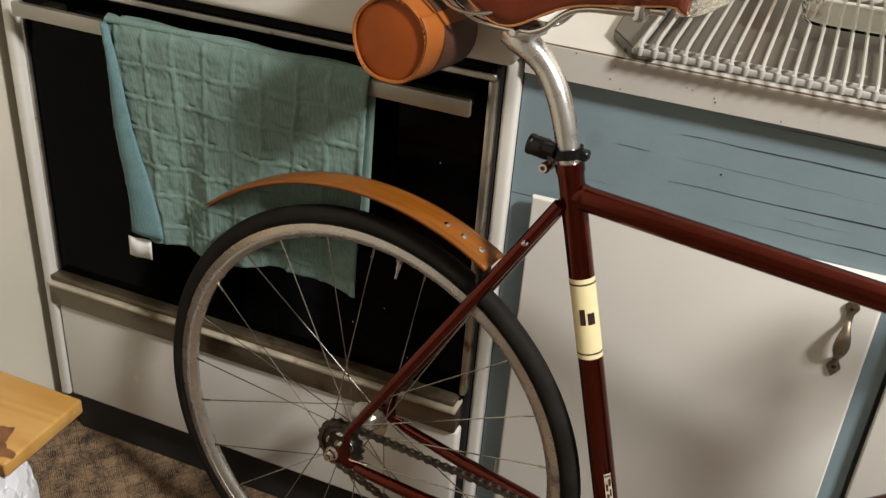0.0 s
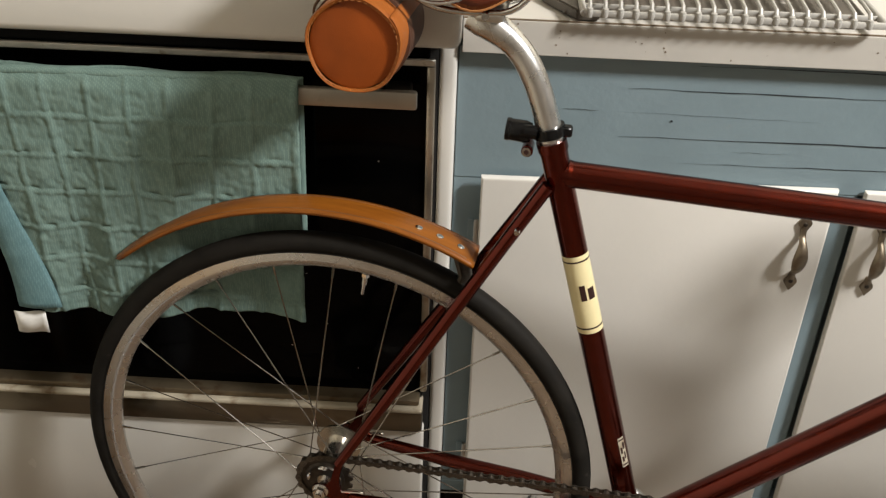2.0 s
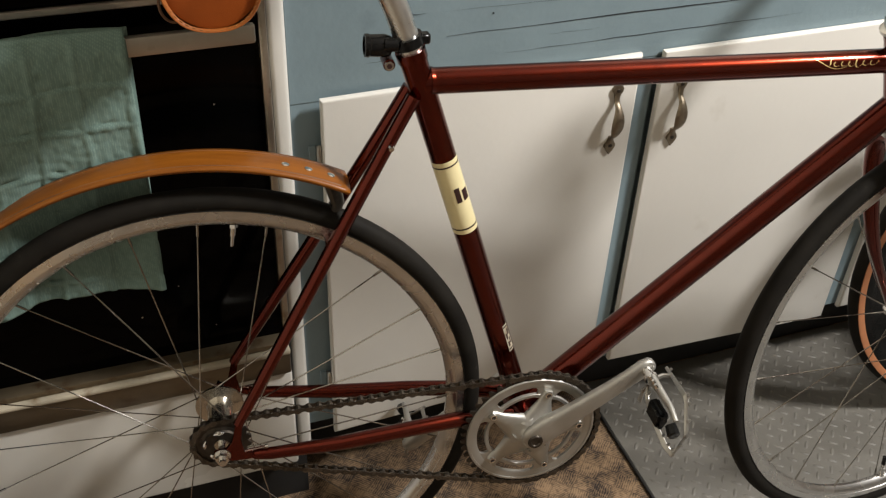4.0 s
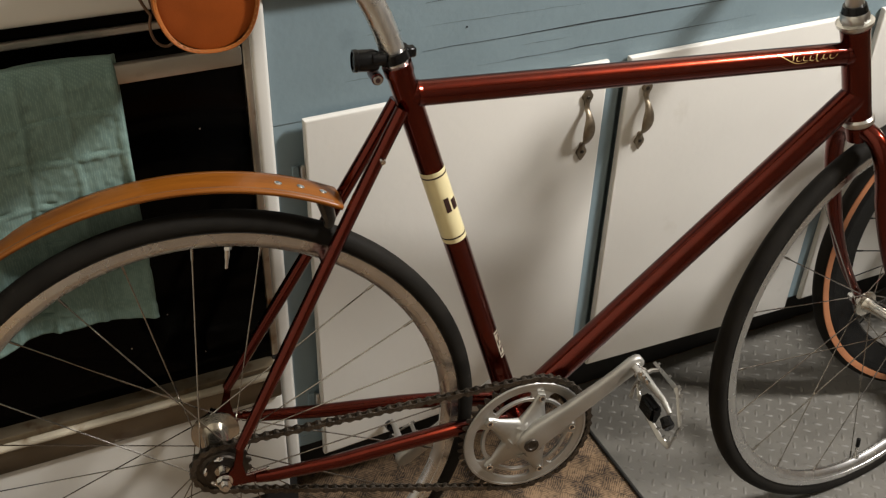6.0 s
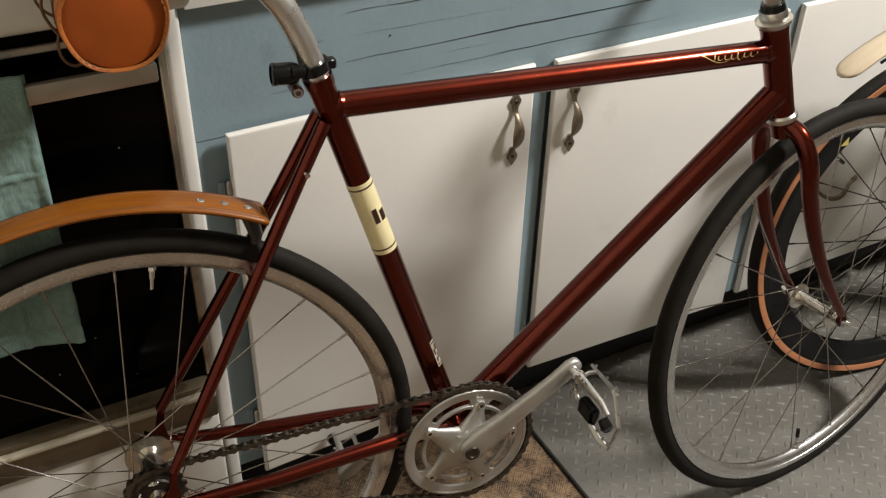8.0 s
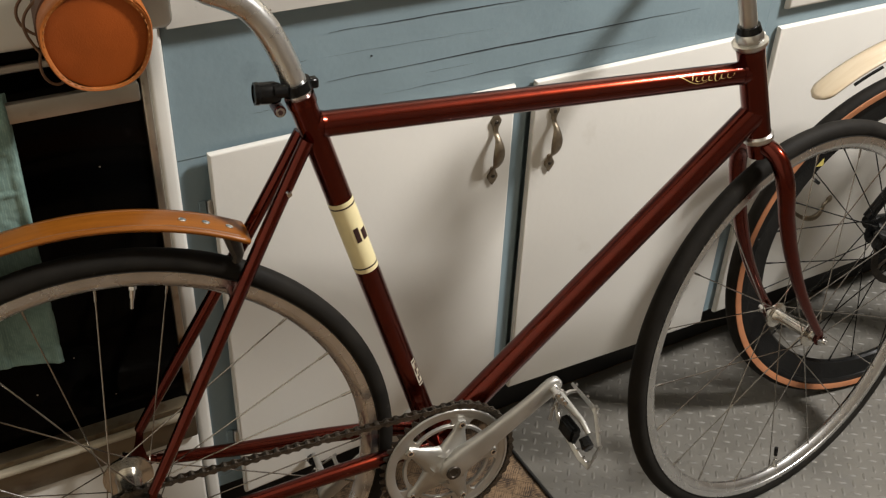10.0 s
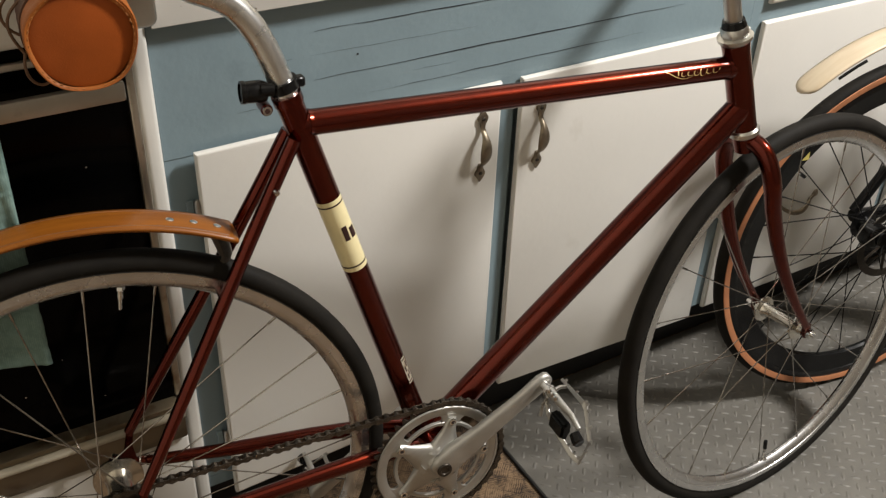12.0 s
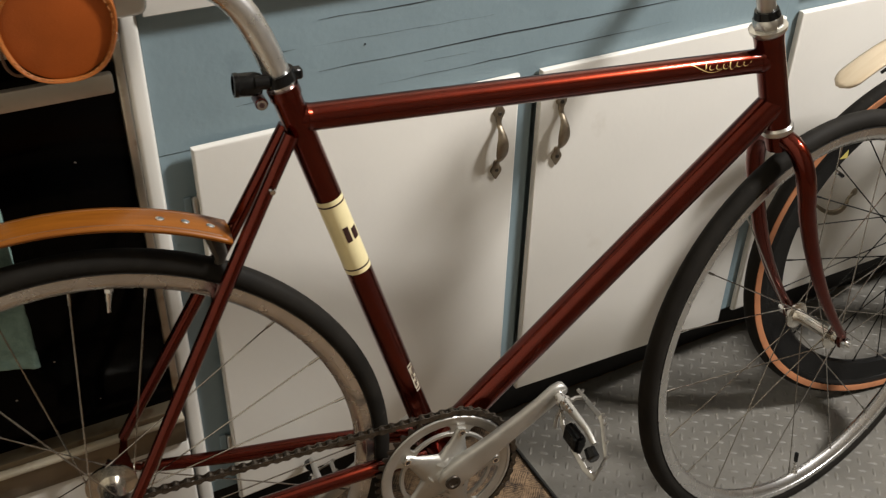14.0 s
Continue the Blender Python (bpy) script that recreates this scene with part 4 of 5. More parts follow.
for s in (-1, 1):
    st = part("seat_stay", tube(bezier((0.2470, s * 0.013, 0.7720), (0.178, s * 0.021, 0.650), (0.103, s * 0.044, 0.520), (0.0260, s * 0.0590, 0.3860), 14), [0.0080] * 10 + [0.0078, 0.0074, 0.0070, 0.0066, 0.0062], 16), M_RED, bike)
    part("eyelet", turned([(0, -0.0045), (0.0030, -0.0042), (0.0034, 0), (0.0034, 0.002), (0, 0.002)], 12, center=(0.2190, s * 0.0235 - 0.0045, 0.7210)), M_CHROME, st)
    cs = part("chain_stay", tube([(0.378, s * 0.024, 0.3080), (0.30, s * 0.032, 0.3190), (0.25, s * 0.0385, 0.3215), (0.146, s * 0.050, 0.3240), (0.060, s * 0.0575, 0.3310), (0.0400, s * 0.0590, 0.3340)], [0.0105, 0.0105, 0.0102, 0.0092, 0.0076, 0.0062], 18), M_RED, bike)
    out = [(-0.009, -0.007), (0.002, -0.009), (0.018, -0.011), (0.040, -0.012), (0.042, -0.004), (0.026, 0.000), (0.023, 0.020), (0.029, 0.048), (0.020, 0.048), (0.014, 0.018), (0.006, 0.008), (-0.009, 0.007)]
    dz = part("dropout", prism([(AX.x + a, AX.z + b) for a, b in out], s * 0.0590 - 0.0022, s * 0.0590 + 0.0022, bevel=0.0009), M_RED, cs)
    part("adjuster_screw", tube([(0.030, s * 0.059, AX.z + 0.001), (0.056, s * 0.059, AX.z + 0.004)], 0.0016, 8), M_CHROME, dz)
    part("screw_head", tube([(0.055, s * 0.059, AX.z + 0.0038), (0.058, s * 0.059, AX.z + 0.0042)], 0.0028, 10), M_CHROME, dz)
part("stay_bridge", tube([(0.150, -0.034, 0.6050), (0.150, 0.034, 0.6050)], 0.0060, 12), M_RED, bike)

# decals: a cream band with dark rules and plain bars for the maker's name, a badge, and a gold scroll
sd = (ST - BB).normalized()


def along(z):
    return BB + sd * ((z - BB.z) / sd.z)


band = part("decal_band", tube([along(0.594), along(0.690)], 0.01525, 28, caps=False), M_CREAM, seat_tube, "cream band with dark rules")
for z in (0.6005, 0.6835):
    part("rule", tube([along(z - 0.0010), along(z + 0.0010)], 0.01540, 28, caps=False), M_INK, band)


def wrap_bar(z0, z1, a0, a1, material, parent, r=0.0155):
    """A bar printed on the seat tube, between two heights and two angles round it."""
    bm = bmesh.new()
    fw = Vector((1, 0, 0)) - sd * sd.x
    fw.normalize()
    lf = Vector((0, -1, 0))
    n = 6
    lo, hi = [], []
    for k in range(n + 1):
        a = radians(a0 + (a1 - a0) * k / n)
        off = r * (math.cos(a) * lf + math.sin(a) * fw)
        lo.append(bm.verts.new(along(z0) + off))
        hi.append(bm.verts.new(along(z1) + off))
    for k in range(n):
        bm.faces.new((lo[k], lo[k + 1], hi[k + 1], hi[k]))
    part("printed_bar", bm, material, parent)


for z0, z1, a0, a1 in ((0.636, 0.655, -4, 20), (0.636, 0.650, 30, 62)):
    wrap_bar(z0, z1, a0, a1, M_INK, band)
wrap_bar(0.405, 0.447, 26, 60, M_CREAMT, seat_tube, 0.01525)
for z0, z1, a0, a1 in ((0.4070, 0.4095, 28, 58), (0.4425, 0.4448, 28, 58), (0.4125, 0.4200, 32, 43), (0.4160, 0.4260, 46, 55), (0.4240, 0.4330, 31, 41), (0.4300, 0.4395, 44, 56)):
    wrap_bar(z0, z1, a0, a1, M_INK, seat_tube, 0.0154)
td = (tt1 - tt0).normalized()


def on_tube(x, ang, r=0.01485):
    """A place on the top tube: x along it, ang up from its side."""
    return tt0 + td * x + r * Vector((0, -math.cos(ang), math.sin(ang)))


def gold_line(name, place, wide, n):
    """A printed line on the top tube that thickens on its rising strokes."""
    bm = bmesh.new()
    rows = []
    for i in range(n + 1):
        x, ang = place(i / n)
        x2, ang2 = place(min(1.0, (i + 0.5) / n))
        w = wide * (1.0 + 0.9 * max(0.0, math.sin(math.atan2((ang2 - ang) * 0.0148, abs(x2 - x) + 1e-6))))
        rows.append((bm.verts.new(on_tube(x - w * 0.7, ang - w * 30)), bm.verts.new(on_tube(x + w * 0.7, ang + w * 30))))
    for p, q in zip(rows, rows[1:]):
        bm.faces.new((p[0], q[0], q[1], p[1]))
    part(name, bm, M_GOLD, top_tube)


gold_line("gold_scroll", lambda u: (0.484 + 0.060 * u + 0.0026 * math.sin(40.0 * u + 1.0), 0.30 + (0.17 + 0.16 * math.exp(-((u - 0.55) / 0.10) ** 2)) * math.sin(40.0 * u)), 0.00068, 150)
gold_line("gold_flourish", lambda u: (0.462 + 0.050 * u, 0.78 - 0.85 * math.sin(u * 2.6) ** 1.2), 0.00070, 40)
gold_line("gold_flourish", lambda u: (0.476 + 0.012 * u + 0.002 * math.sin(6 * u), 0.0 + 0.85 * u), 0.00070, 24)

# rear wheel and drive
rear = wheel("rear_wheel", bike, 0.0265, 0.031, 24, "grey alloy road rim", radians(6.7))
rear.matrix_basis = Matrix.Translation(AX)
valve(rear, radians(81.6))
for s in (-1, 1):
    part("axle_nut", tube([(0, s * 0.0620, 0), (0, s * 0.0690, 0)], 0.0085, 6), M_CHROME, rear, "chromed axle nut")
    part("axle_end", tube([(0, s * 0.034, 0), (0, s * 0.0750, 0)], 0.0046, 12), M_CHROME, rear)
    part("washer", tube([(0, s * 0.0612, 0), (0, s * 0.0622, 0)], 0.0104, 18), M_CHROME, rear)


def toothed(r, n, th, y, inner, depth=0.0046):
    """A sprocket ring with teeth and an open middle."""
    bm = bmesh.new()
    outl, inl = [], []
    for k in range(n * 4):
        a = math.tau * k / (n * 4)
        rr = r + (depth if k % 4 in (1, 2) else 0) - depth * 0.5
        outl.append((rr * math.cos(a), rr * math.sin(a)))
        inl.append((inner * math.cos(a), inner * math.sin(a)))
    N = len(outl)
    lay = [[bm.verts.new((a, h, b)) for a, b in o] for o in (outl, inl) for h in (y - th / 2, y + th / 2)]
    o0, o1, i0, i1 = lay
    for k in range(N):
        j = (k + 1) % N
        bm.faces.new((o0[k], o0[j], o1[j], o1[k]))
        bm.faces.new((i0[k], i1[k], i1[j], i0[j]))
        bm.faces.new((o0[k], i0[k], i0[j], o0[j]))
        bm.faces.new((o1[k], o1[j], i1[j], i1[k]))
    return bm


CH_Y, COG_Y = -0.0440, -0.0370
cog = part("sprocket", toothed(0.0345, 17, 0.003, COG_Y, 0.0250), M_STEELK, rear, "dark steel sprocket")
part("lock_ring", turned([(0.010, COG_Y - 0.006), (0.0215, COG_Y - 0.006), (0.0225, COG_Y - 0.003), (0.0260, COG_Y - 0.002), (0.026, COG_Y + 0.006), (0.010, COG_Y + 0.006)], 30, closed=True), M_STEELK, cog)
for k in range(5):
    a = k * math.tau / 5 + 0.4
    slot = [Vector((0.0205 * math.cos(a + f), COG_Y - 0.0063, 0.0205 * math.sin(a + f))) for f in (-0.30, -0.15, 0.0, 0.15, 0.30)]
    part("sprocket_slot", tube(slot, [0.0012, 0.0026, 0.0030, 0.0026, 0.0012], 8), M_CHROME, cog)

CA = math.atan2(0.397 - 0.291, 0.536 - 0.397)
crankset = part("crankset", toothed(0.0910, 46, 0.0028, CH_Y, 0.0820, 0.0070), M_STEELK, bike, "silver alloy crankset with dark teeth")
crankset.matrix_basis = pose(BB.x, 0, BB.z)
part("outer_plate", turned([(0.0735, CH_Y - 0.0022), (0.0748, CH_Y - 0.0032), (0.0858, CH_Y - 0.0032), (0.0872, CH_Y - 0.0018), (0.0865, CH_Y + 0.0014), (0.0735, CH_Y + 0.0014)], 90, closed=True), M_ALLOY, crankset)
part("inner_ring", turned([(0.0575, CH_Y - 0.0018), (0.0582, CH_Y - 0.0030), (0.0620, CH_Y - 0.0030), (0.0627, CH_Y - 0.0018), (0.0627, CH_Y + 0.0012), (0.0575, CH_Y + 0.0012)], 72, closed=True), M_ALLOY, crankset)
part("chain_guard_lip", turned([(0.0838, CH_Y - 0.0042), (0.0866, CH_Y - 0.0042), (0.0876, CH_Y - 0.0022), (0.0838, CH_Y - 0.0030)], 72, closed=True), M_ALLOY, crankset)
part("spider_boss", turned([(0.0, CH_Y - 0.0180), (0.0150, CH_Y - 0.0180), (0.0185, CH_Y - 0.0165), (0.0230, CH_Y - 0.0120), (0.0300, CH_Y - 0.0085), (0.0300, CH_Y - 0.0030), (0.0, CH_Y - 0.0030)], 40), M_ALLOY, crankset)


def polar(r, a):
    return (r * math.cos(a), r * math.sin(a))


for k in range(5):
    a = CA + math.pi / 5 + k * math.tau / 5
    tab = [polar(0.0580, a - 0.30), polar(0.0600, a - 0.25), polar(0.0640, a - 0.205), polar(0.0690, a - 0.205), polar(0.0728, a - 0.245), polar(0.0745, a - 0.30), polar(0.0752, a), polar(0.0745, a + 0.30), polar(0.0728, a + 0.245), polar(0.0690, a + 0.205), polar(0.0640, a + 0.205), polar(0.0600, a + 0.25), polar(0.0580, a + 0.30)]
    part("ring_tab", prism(tab, CH_Y - 0.0026, CH_Y + 0.0012), M_ALLOY, crankset)
    bm = bmesh.new()
    rows = []
    for r_, w_, lift in ((0.0180, 0.0265, 0.0150), (0.0260, 0.0215, 0.0118), (0.0340, 0.0172, 0.0096), (0.0440, 0.0128, 0.0082), (0.0540, 0.0090, 0.0072), (0.0630, 0.0080, 0.0066), (0.0690, 0.0055, 0.0060)):
        d, q = Vector((math.cos(a), 0, math.sin(a))), Vector((-math.sin(a), 0, math.cos(a)))
        rows.append([bm.verts.new(d * r_ + q * w_ * f + Vector((0, CH_Y - h, 0))) for f, h in ((-1, 0.0022), (-1, lift * 0.62), (-0.72, lift), (0.72, lift), (1, lift * 0.62), (1, 0.0022))])
    for p_, q_ in zip(rows, rows[1:]):
        for j in range(6):
            bm.faces.new((p_[j], p_[(j + 1) % 6], q_[(j + 1) % 6], q_[j]))
    bm.faces.new(rows[0])
    bm.faces.new(rows[-1])
    part("spider_arm", bm, M_ALLOY, crankset, sharp=50)
    part("ring_bolt", turned([(0, -0.0006), (0.0024, -0.0006), (0.0028, -0.0024), (0.0046, -0.0022), (0.0050, 0)], 14, center=(0.0650 * math.cos(a), CH_Y - 0.0064, 0.0650 * math.sin(a))), M_CHROME, crankset)
    part("bolt_socket", turned([(0, -0.0004), (0.0026, -0.0002)], 8, center=(0.0650 * math.cos(a), CH_Y - 0.0068, 0.0650 * math.sin(a))), M_INK, crankset)


def crank_arm(a, y0, sgn, label):
    L = 0.1725
    d, nrm = Vector((math.cos(a), 0, math.sin(a))), Vector((-math.sin(a), 0, math.cos(a)))
    bm = bmesh.new()
    rings = []
    for s, w, th, dy in ((-0.015, 0.008, 0.005, 0), (-0.011, 0.0150, 0.0075, 0), (0.0, 0.0200, 0.0095, 0), (0.025, 0.0195, 0.0092, 0.001), (0.045, 0.0172, 0.0085, 0.003), (0.07, 0.0148, 0.0076, 0.005), (0.12, 0.0128, 0.0068, 0.009),
                        (0.150, 0.0124, 0.0066, 0.0105), (L, 0.0132, 0.0066, 0.011), (L + 0.010, 0.0095, 0.0062, 0.011), (L + 0.0135, 0.004, 0.005, 0.011)):
        c = d * s + Vector((0, y0 + sgn * dy, 0))
        rings.append([bm.verts.new(c + nrm * w * math.copysign(abs(math.cos(t)) ** 0.7, math.cos(t)) + Vector((0, th * math.copysign(abs(math.sin(t)) ** 0.7, math.sin(t)), 0))) for t in [math.tau * k / 20 for k in range(20)]])
    for p, q in zip(rings, rings[1:]):
        for k in range(20):
            bm.faces.new((p[k], p[(k + 1) % 20], q[(k + 1) % 20], q[k]))
    bm.faces.new(rings[0])
    bm.faces.new(rings[-1])
    arm = part("crank_arm", bm, M_ALLOY, crankset, label, sharp=60)
    yb = y0 + sgn * 0.0095
    part("arm_bolt", turned([(0.0, sgn * 0.001), (0.0050, sgn * 0.001), (0.0060, sgn * 0.0022), (0.0096, sgn * 0.002), (0.0104, 0)], 18, center=(0, yb, 0)), M_STEELK, arm)
    return d * L + Vector((0, y0 + sgn * 0.011, 0))


tip = crank_arm(CA, -0.0585, -1, "satin alloy crank arm")
tip_l = crank_arm(CA + math.pi, 0.0585, 1, "satin alloy crank arm")


def pedal(at, sgn, turn):
    """A quill pedal: a silver barrel on its axle, a black block under it and two toothed cage plates that meet in a point outside."""
    base_ = BB + at + Vector((0, sgn * 0.006, 0))
    ct, sn = math.cos(turn), math.sin(turn)

    def Q(y, c, b):
        return base_ + Vector((c * ct + b * sn, sgn * y, c * sn - b * ct))

    p = part("pedal", tube([base_, Q(0.012, 0, 0), Q(0.013, 0, 0), Q(0.018, 0, 0)], [0.0066, 0.0066, 0.0090, 0.0090], 14), M_CHROME, bike, "silver and black cage pedal")
    part("barrel", tube([Q(0.016, 0.002, 0.003), Q(0.028, 0.003, 0.003), Q(0.066, 0.004, 0.003), Q(0.086, 0.004, 0.010)], [0.0066, 0.0056, 0.0040, 0.0034], 14), M_ALLOY, p, "bright alloy barrel")
    for y in (0.021, 0.029, 0.037):
        part("stud", tube([Q(y, -0.003, -0.004), Q(y, -0.005, -0.009)], [0.0030, 0.0016], 8), M_CHROME, p)

    def plate(pts, wide, label):
        """A bent flat strip along points, upright to the tread."""
        bm = bmesh.new()
        rows = []
        for y, c, b, h in pts:
            o = Q(y, c, b)
            up_ = (Q(0, 0.8, -0.6) - Q(0, 0, 0)) * h
            th = (Q(0, -0.6, -0.8) - Q(0, 0, 0)) * wide
            rows.append([bm.verts.new(o + up_ * u + th * v) for u, v in ((-1, -1), (1, -1), (1, 1), (-1, 1))])
        for r_, q_ in zip(rows, rows[1:]):
            for j in range(4):
                bm.faces.new((r_[j], r_[(j + 1) % 4], q_[(j + 1) % 4], q_[j]))
        bm.faces.new(rows[0])
        bm.faces.new(rows[-1][::-1])
        bmesh.ops.bevel(bm, geom=bm.edges[:], offset=0.0006, segments=1, affect="EDGES")
        cage = part("cage", bm, M_CAGE, p, label)
        for (y0, c0, b0, h0), (y1, c1, b1, h1) in zip(pts, pts[1:]):
            for f in (0.12, 0.62):
                q = [u + (v - u) * f for u, v in ((y0, y1), (c0, c1), (b0, b1), (h0, h1))]
                o = Q(*q[:3])
                up_ = Q(0, 0.8, -0.6) - Q(0, 0, 0)
                part("tooth", tube([o + up_ * q[3] * 0.7, o + up_ * (q[3] + 0.0032)], [0.0026, 0.0015], 6), M_CAGE, cage)

    plate([(0.000, 0.0265, -0.001, 0.0022), (0.054, 0.0280, 0.000, 0.0032), (0.060, 0.0285, 0.004, 0.0036), (0.088, 0.0200, 0.034, 0.0032), (0.099, 0.0010, 0.050, 0.0030)], 0.0014, "polished alloy cage plate")
    plate([(0.012, -0.002, 0.014, 0.0024), (0.026, -0.0060, 0.026, 0.0030), (0.060, -0.0080, 0.036, 0.0030), (0.086, -0.0050, 0.047, 0.0034), (0.099, 0.0010, 0.053, 0.0030)], 0.0014, "polished alloy cage plate")
    bm = bmesh.new()
    vs = [bm.verts.new(Q(y, c, b)) for y in (0.034, 0.068) for c, b in ((-0.009, 0.016), (0.003, 0.014), (0.006, 0.026), (-0.002, 0.042), (-0.011, 0.038))]
    for j in range(5):
        bm.faces.new((vs[j], vs[(j + 1) % 5], vs[5 + (j + 1) % 5], vs[5 + j]))
    bm.faces.new(vs[:5])
    bm.faces.new(vs[5:][::-1])
    bmesh.ops.bevel(bm, geom=bm.edges[:], offset=0.003, segments=2, affect="EDGES")
    part("pedal_body", bm, M_BLACK, p, "black plastic block")
    part("dust_cap", tube([Q(0.082, 0.000, 0.018), Q(0.093, 0.000, 0.024), Q(0.095, 0.000, 0.0245)], [0.0070, 0.0085, 0.0066], 8), M_BLACK, p, "black eight-sided end cap")
    for c, b in ((0.0285, 0.001), (-0.010, 0.038)):
        part("cage_arm", tube([Q(0.014, 0.002, 0.004), Q(0.011, c * 0.6, b * 0.6 + 0.001), Q(0.014, c, b)], [0.0034, 0.0026, 0.0030], 8), M_CAGE, p)


pedal(tip, -1, 0.0)
pedal(tip_l, 1, 0.15)


def chain():
    """A roller chain on its two tangents: plates as links, alternately outer and inner."""
    C1, r1, C2, r2 = Vector((BB.x, 0, BB.z)), 0.0930, AX, 0.0350
    dv = C1 - C2
    D, base_a = dv.length, math.atan2(dv.z, dv.x)
    off = math.acos((r1 - r2) / D)
    # the sprocket lies behind: the angle of the tangent points from the line of centres, seen from the ring
    up_a, lo_a = base_a + math.pi - off, base_a + math.pi + off
    def pt(c, r, a):
        return c + Vector((r * math.cos(a), 0, r * math.sin(a)))
    pts = []
    a0, a1 = lo_a, up_a + math.tau
    n = 90
    pts += [pt(C1, r1, a0 + (a1 - a0) * k / n) for k in range(n + 1)]
    b0, b1 = up_a, lo_a
    pts += [pt(C2, r2, b0 + (b1 - b0) * k / 30) for k in range(31)]
    pts.append(pts[0])
    lens = [0.0]
    for a, b in zip(pts, pts[1:]):
        lens.append(lens[-1] + (b - a).length)
    total = lens[-1]
    count = int(total / 0.0127 / 2) * 2
    pitch = total / count
    def at(s):
        s %= total
        k = max(i for i in range(len(lens)) if lens[i] <= s)
        k = min(k, len(pts) - 2)
        f = (s - lens[k]) / max(1e-9, lens[k + 1] - lens[k])
        return pts[k] + (pts[k + 1] - pts[k]) * f
    pins = [at(k * pitch) for k in range(count)]
    pins = [p + Vector((0, COG_Y + (CH_Y - COG_Y) * min(1.0, max(0.0, (p.x - C2.x) / D)), 0)) for p in pins]
    bm = bmesh.new()
    for p in pins:
        sweep(bm, [p - Vector((0, 0.0048, 0)), p + Vector((0, 0.0048, 0))], 0.0019, 6)
        sweep(bm, [p - Vector((0, 0.0020, 0)), p + Vector((0, 0.0020, 0))], 0.0039, 8)
    ch = part("chain", bm, M_CHAIN, bike, "oily dark roller chain")
    protos = []
    for w in (0.0037, 0.0026):
        bm = bmesh.new()
        for s in (-1, 1):
            outl = []
            for cx, a_0 in ((pitch / 2, -90), (-pitch / 2, 90)):
                for k in range(5):
                    a = radians(a_0 + k * 45)
                    outl.append((cx + 0.0043 * math.cos(a), 0.0043 * math.sin(a)))
                outl.append((0, 0.0023 if cx > 0 else -0.0023))
            lo = [bm.verts.new((a, s * w - 0.0006, b)) for a, b in outl]
            hi = [bm.verts.new((a, s * w + 0.0006, b)) for a, b in outl]
            bm.faces.new(lo)
            bm.faces.new(hi[::-1])
            for k in range(len(outl)):
                j = (k + 1) % len(outl)
                bm.faces.new((lo[k], lo[j], hi[j], hi[k]))
        protos.append(bm)
    made = [None, None]
    for k in range(count):
        a, b = pins[k], pins[(k + 1) % count]
        c = (a + b) / 2
        ang = math.atan2(b.z - a.z, b.x - a.x)
        m = Matrix.Translation(c) @ Matrix.Rotation(-ang, 4, "Y")
        if made[k % 2] is None:
            made[k % 2] = part("link", protos[k % 2], M_CHAIN, ch)
            made[k % 2].matrix_basis = m
        else:
            again(made[k % 2], m)


chain()

# fork, front wheel, stem and bar turn together about the steering axis
ax_d = (HT - HB).normalized()
STEER = 0.172
steer_m = Matrix.Translation(HB) @ Matrix.Rotation(STEER, 4, ax_d) @ Matrix.Translation(-HB)
FA = Vector((1.0030, 0, 0.3305))


def steered(ob):
    ob.matrix_basis = steer_m @ ob.matrix_basis
    return ob


cr = HB - ax_d * 0.022
fork = steered(part("fork_crown", tube([HB - ax_d * 0.004, HB - ax_d * 0.030], [0.0165, 0.0150], 24), M_RED, bike))
for s in (-1, 1):
    pts = bezier(cr + Vector((0, s * 0.004, 0.008)), cr + Vector((0.004, s * 0.040, 0.006)), cr + Vector((0.010, s * 0.046, -0.03)), cr + Vector((0.0220, s * 0.0440, -0.085)), 10)
    pts += bezier(pts[-1], pts[-1] + Vector((0.028, s * 0.002, -0.10)), FA + Vector((-0.055, s * 0.0500, 0.085)), FA + Vector((-0.004, s * 0.0500, 0.012)), 14)[1:]
    n = len(pts)
    leg = part("fork_blade", tube(pts, [0.0125 if k < 8 else 0.0122 - 0.0060 * (k - 8) / (n - 9) for k in range(n)], 18), M_RED, fork)
    part("fork_end", prism([(FA.x - 0.010, FA.z + 0.016), (FA.x + 0.004, FA.z + 0.016), (FA.x + 0.009, FA.z - 0.003), (FA.x + 0.004, FA.z - 0.010), (FA.x - 0.006, FA.z - 0.009), (FA.x - 0.010, FA.z)], s * 0.050 - 0.0025, s * 0.050 + 0.0025, bevel=0.001), M_RED, fork)
front = wheel("front_wheel", bike, 0.0170, 0.0340, 20, "grey alloy road rim", radians(10.0), 0.0085)
front.matrix_basis = steer_m @ pose(FA.x, 0, FA.z) @ Matrix.Scale(0.985, 4)
valve(front, radians(-87), M_BLACK)
for s in (-1, 1):
    part("axle_nut", tube([(0, s * 0.053, 0), (0, s * 0.061, 0)], 0.0080, 6), M_CHROME, front, "chromed axle nut")
    part("axle_end", tube([(0, s * 0.040, 0), (0, s * 0.067, 0)], 0.0043, 12), M_CHROME, front)
lower = part("lower_headset", tube([HB - ax_d * 0.006, HB - ax_d * 0.004, HB + ax_d * 0.002, HB + ax_d * 0.005], [0.0195, 0.0212, 0.0212, 0.0185], 32), M_SILVER, bike, "chromed headset cup")
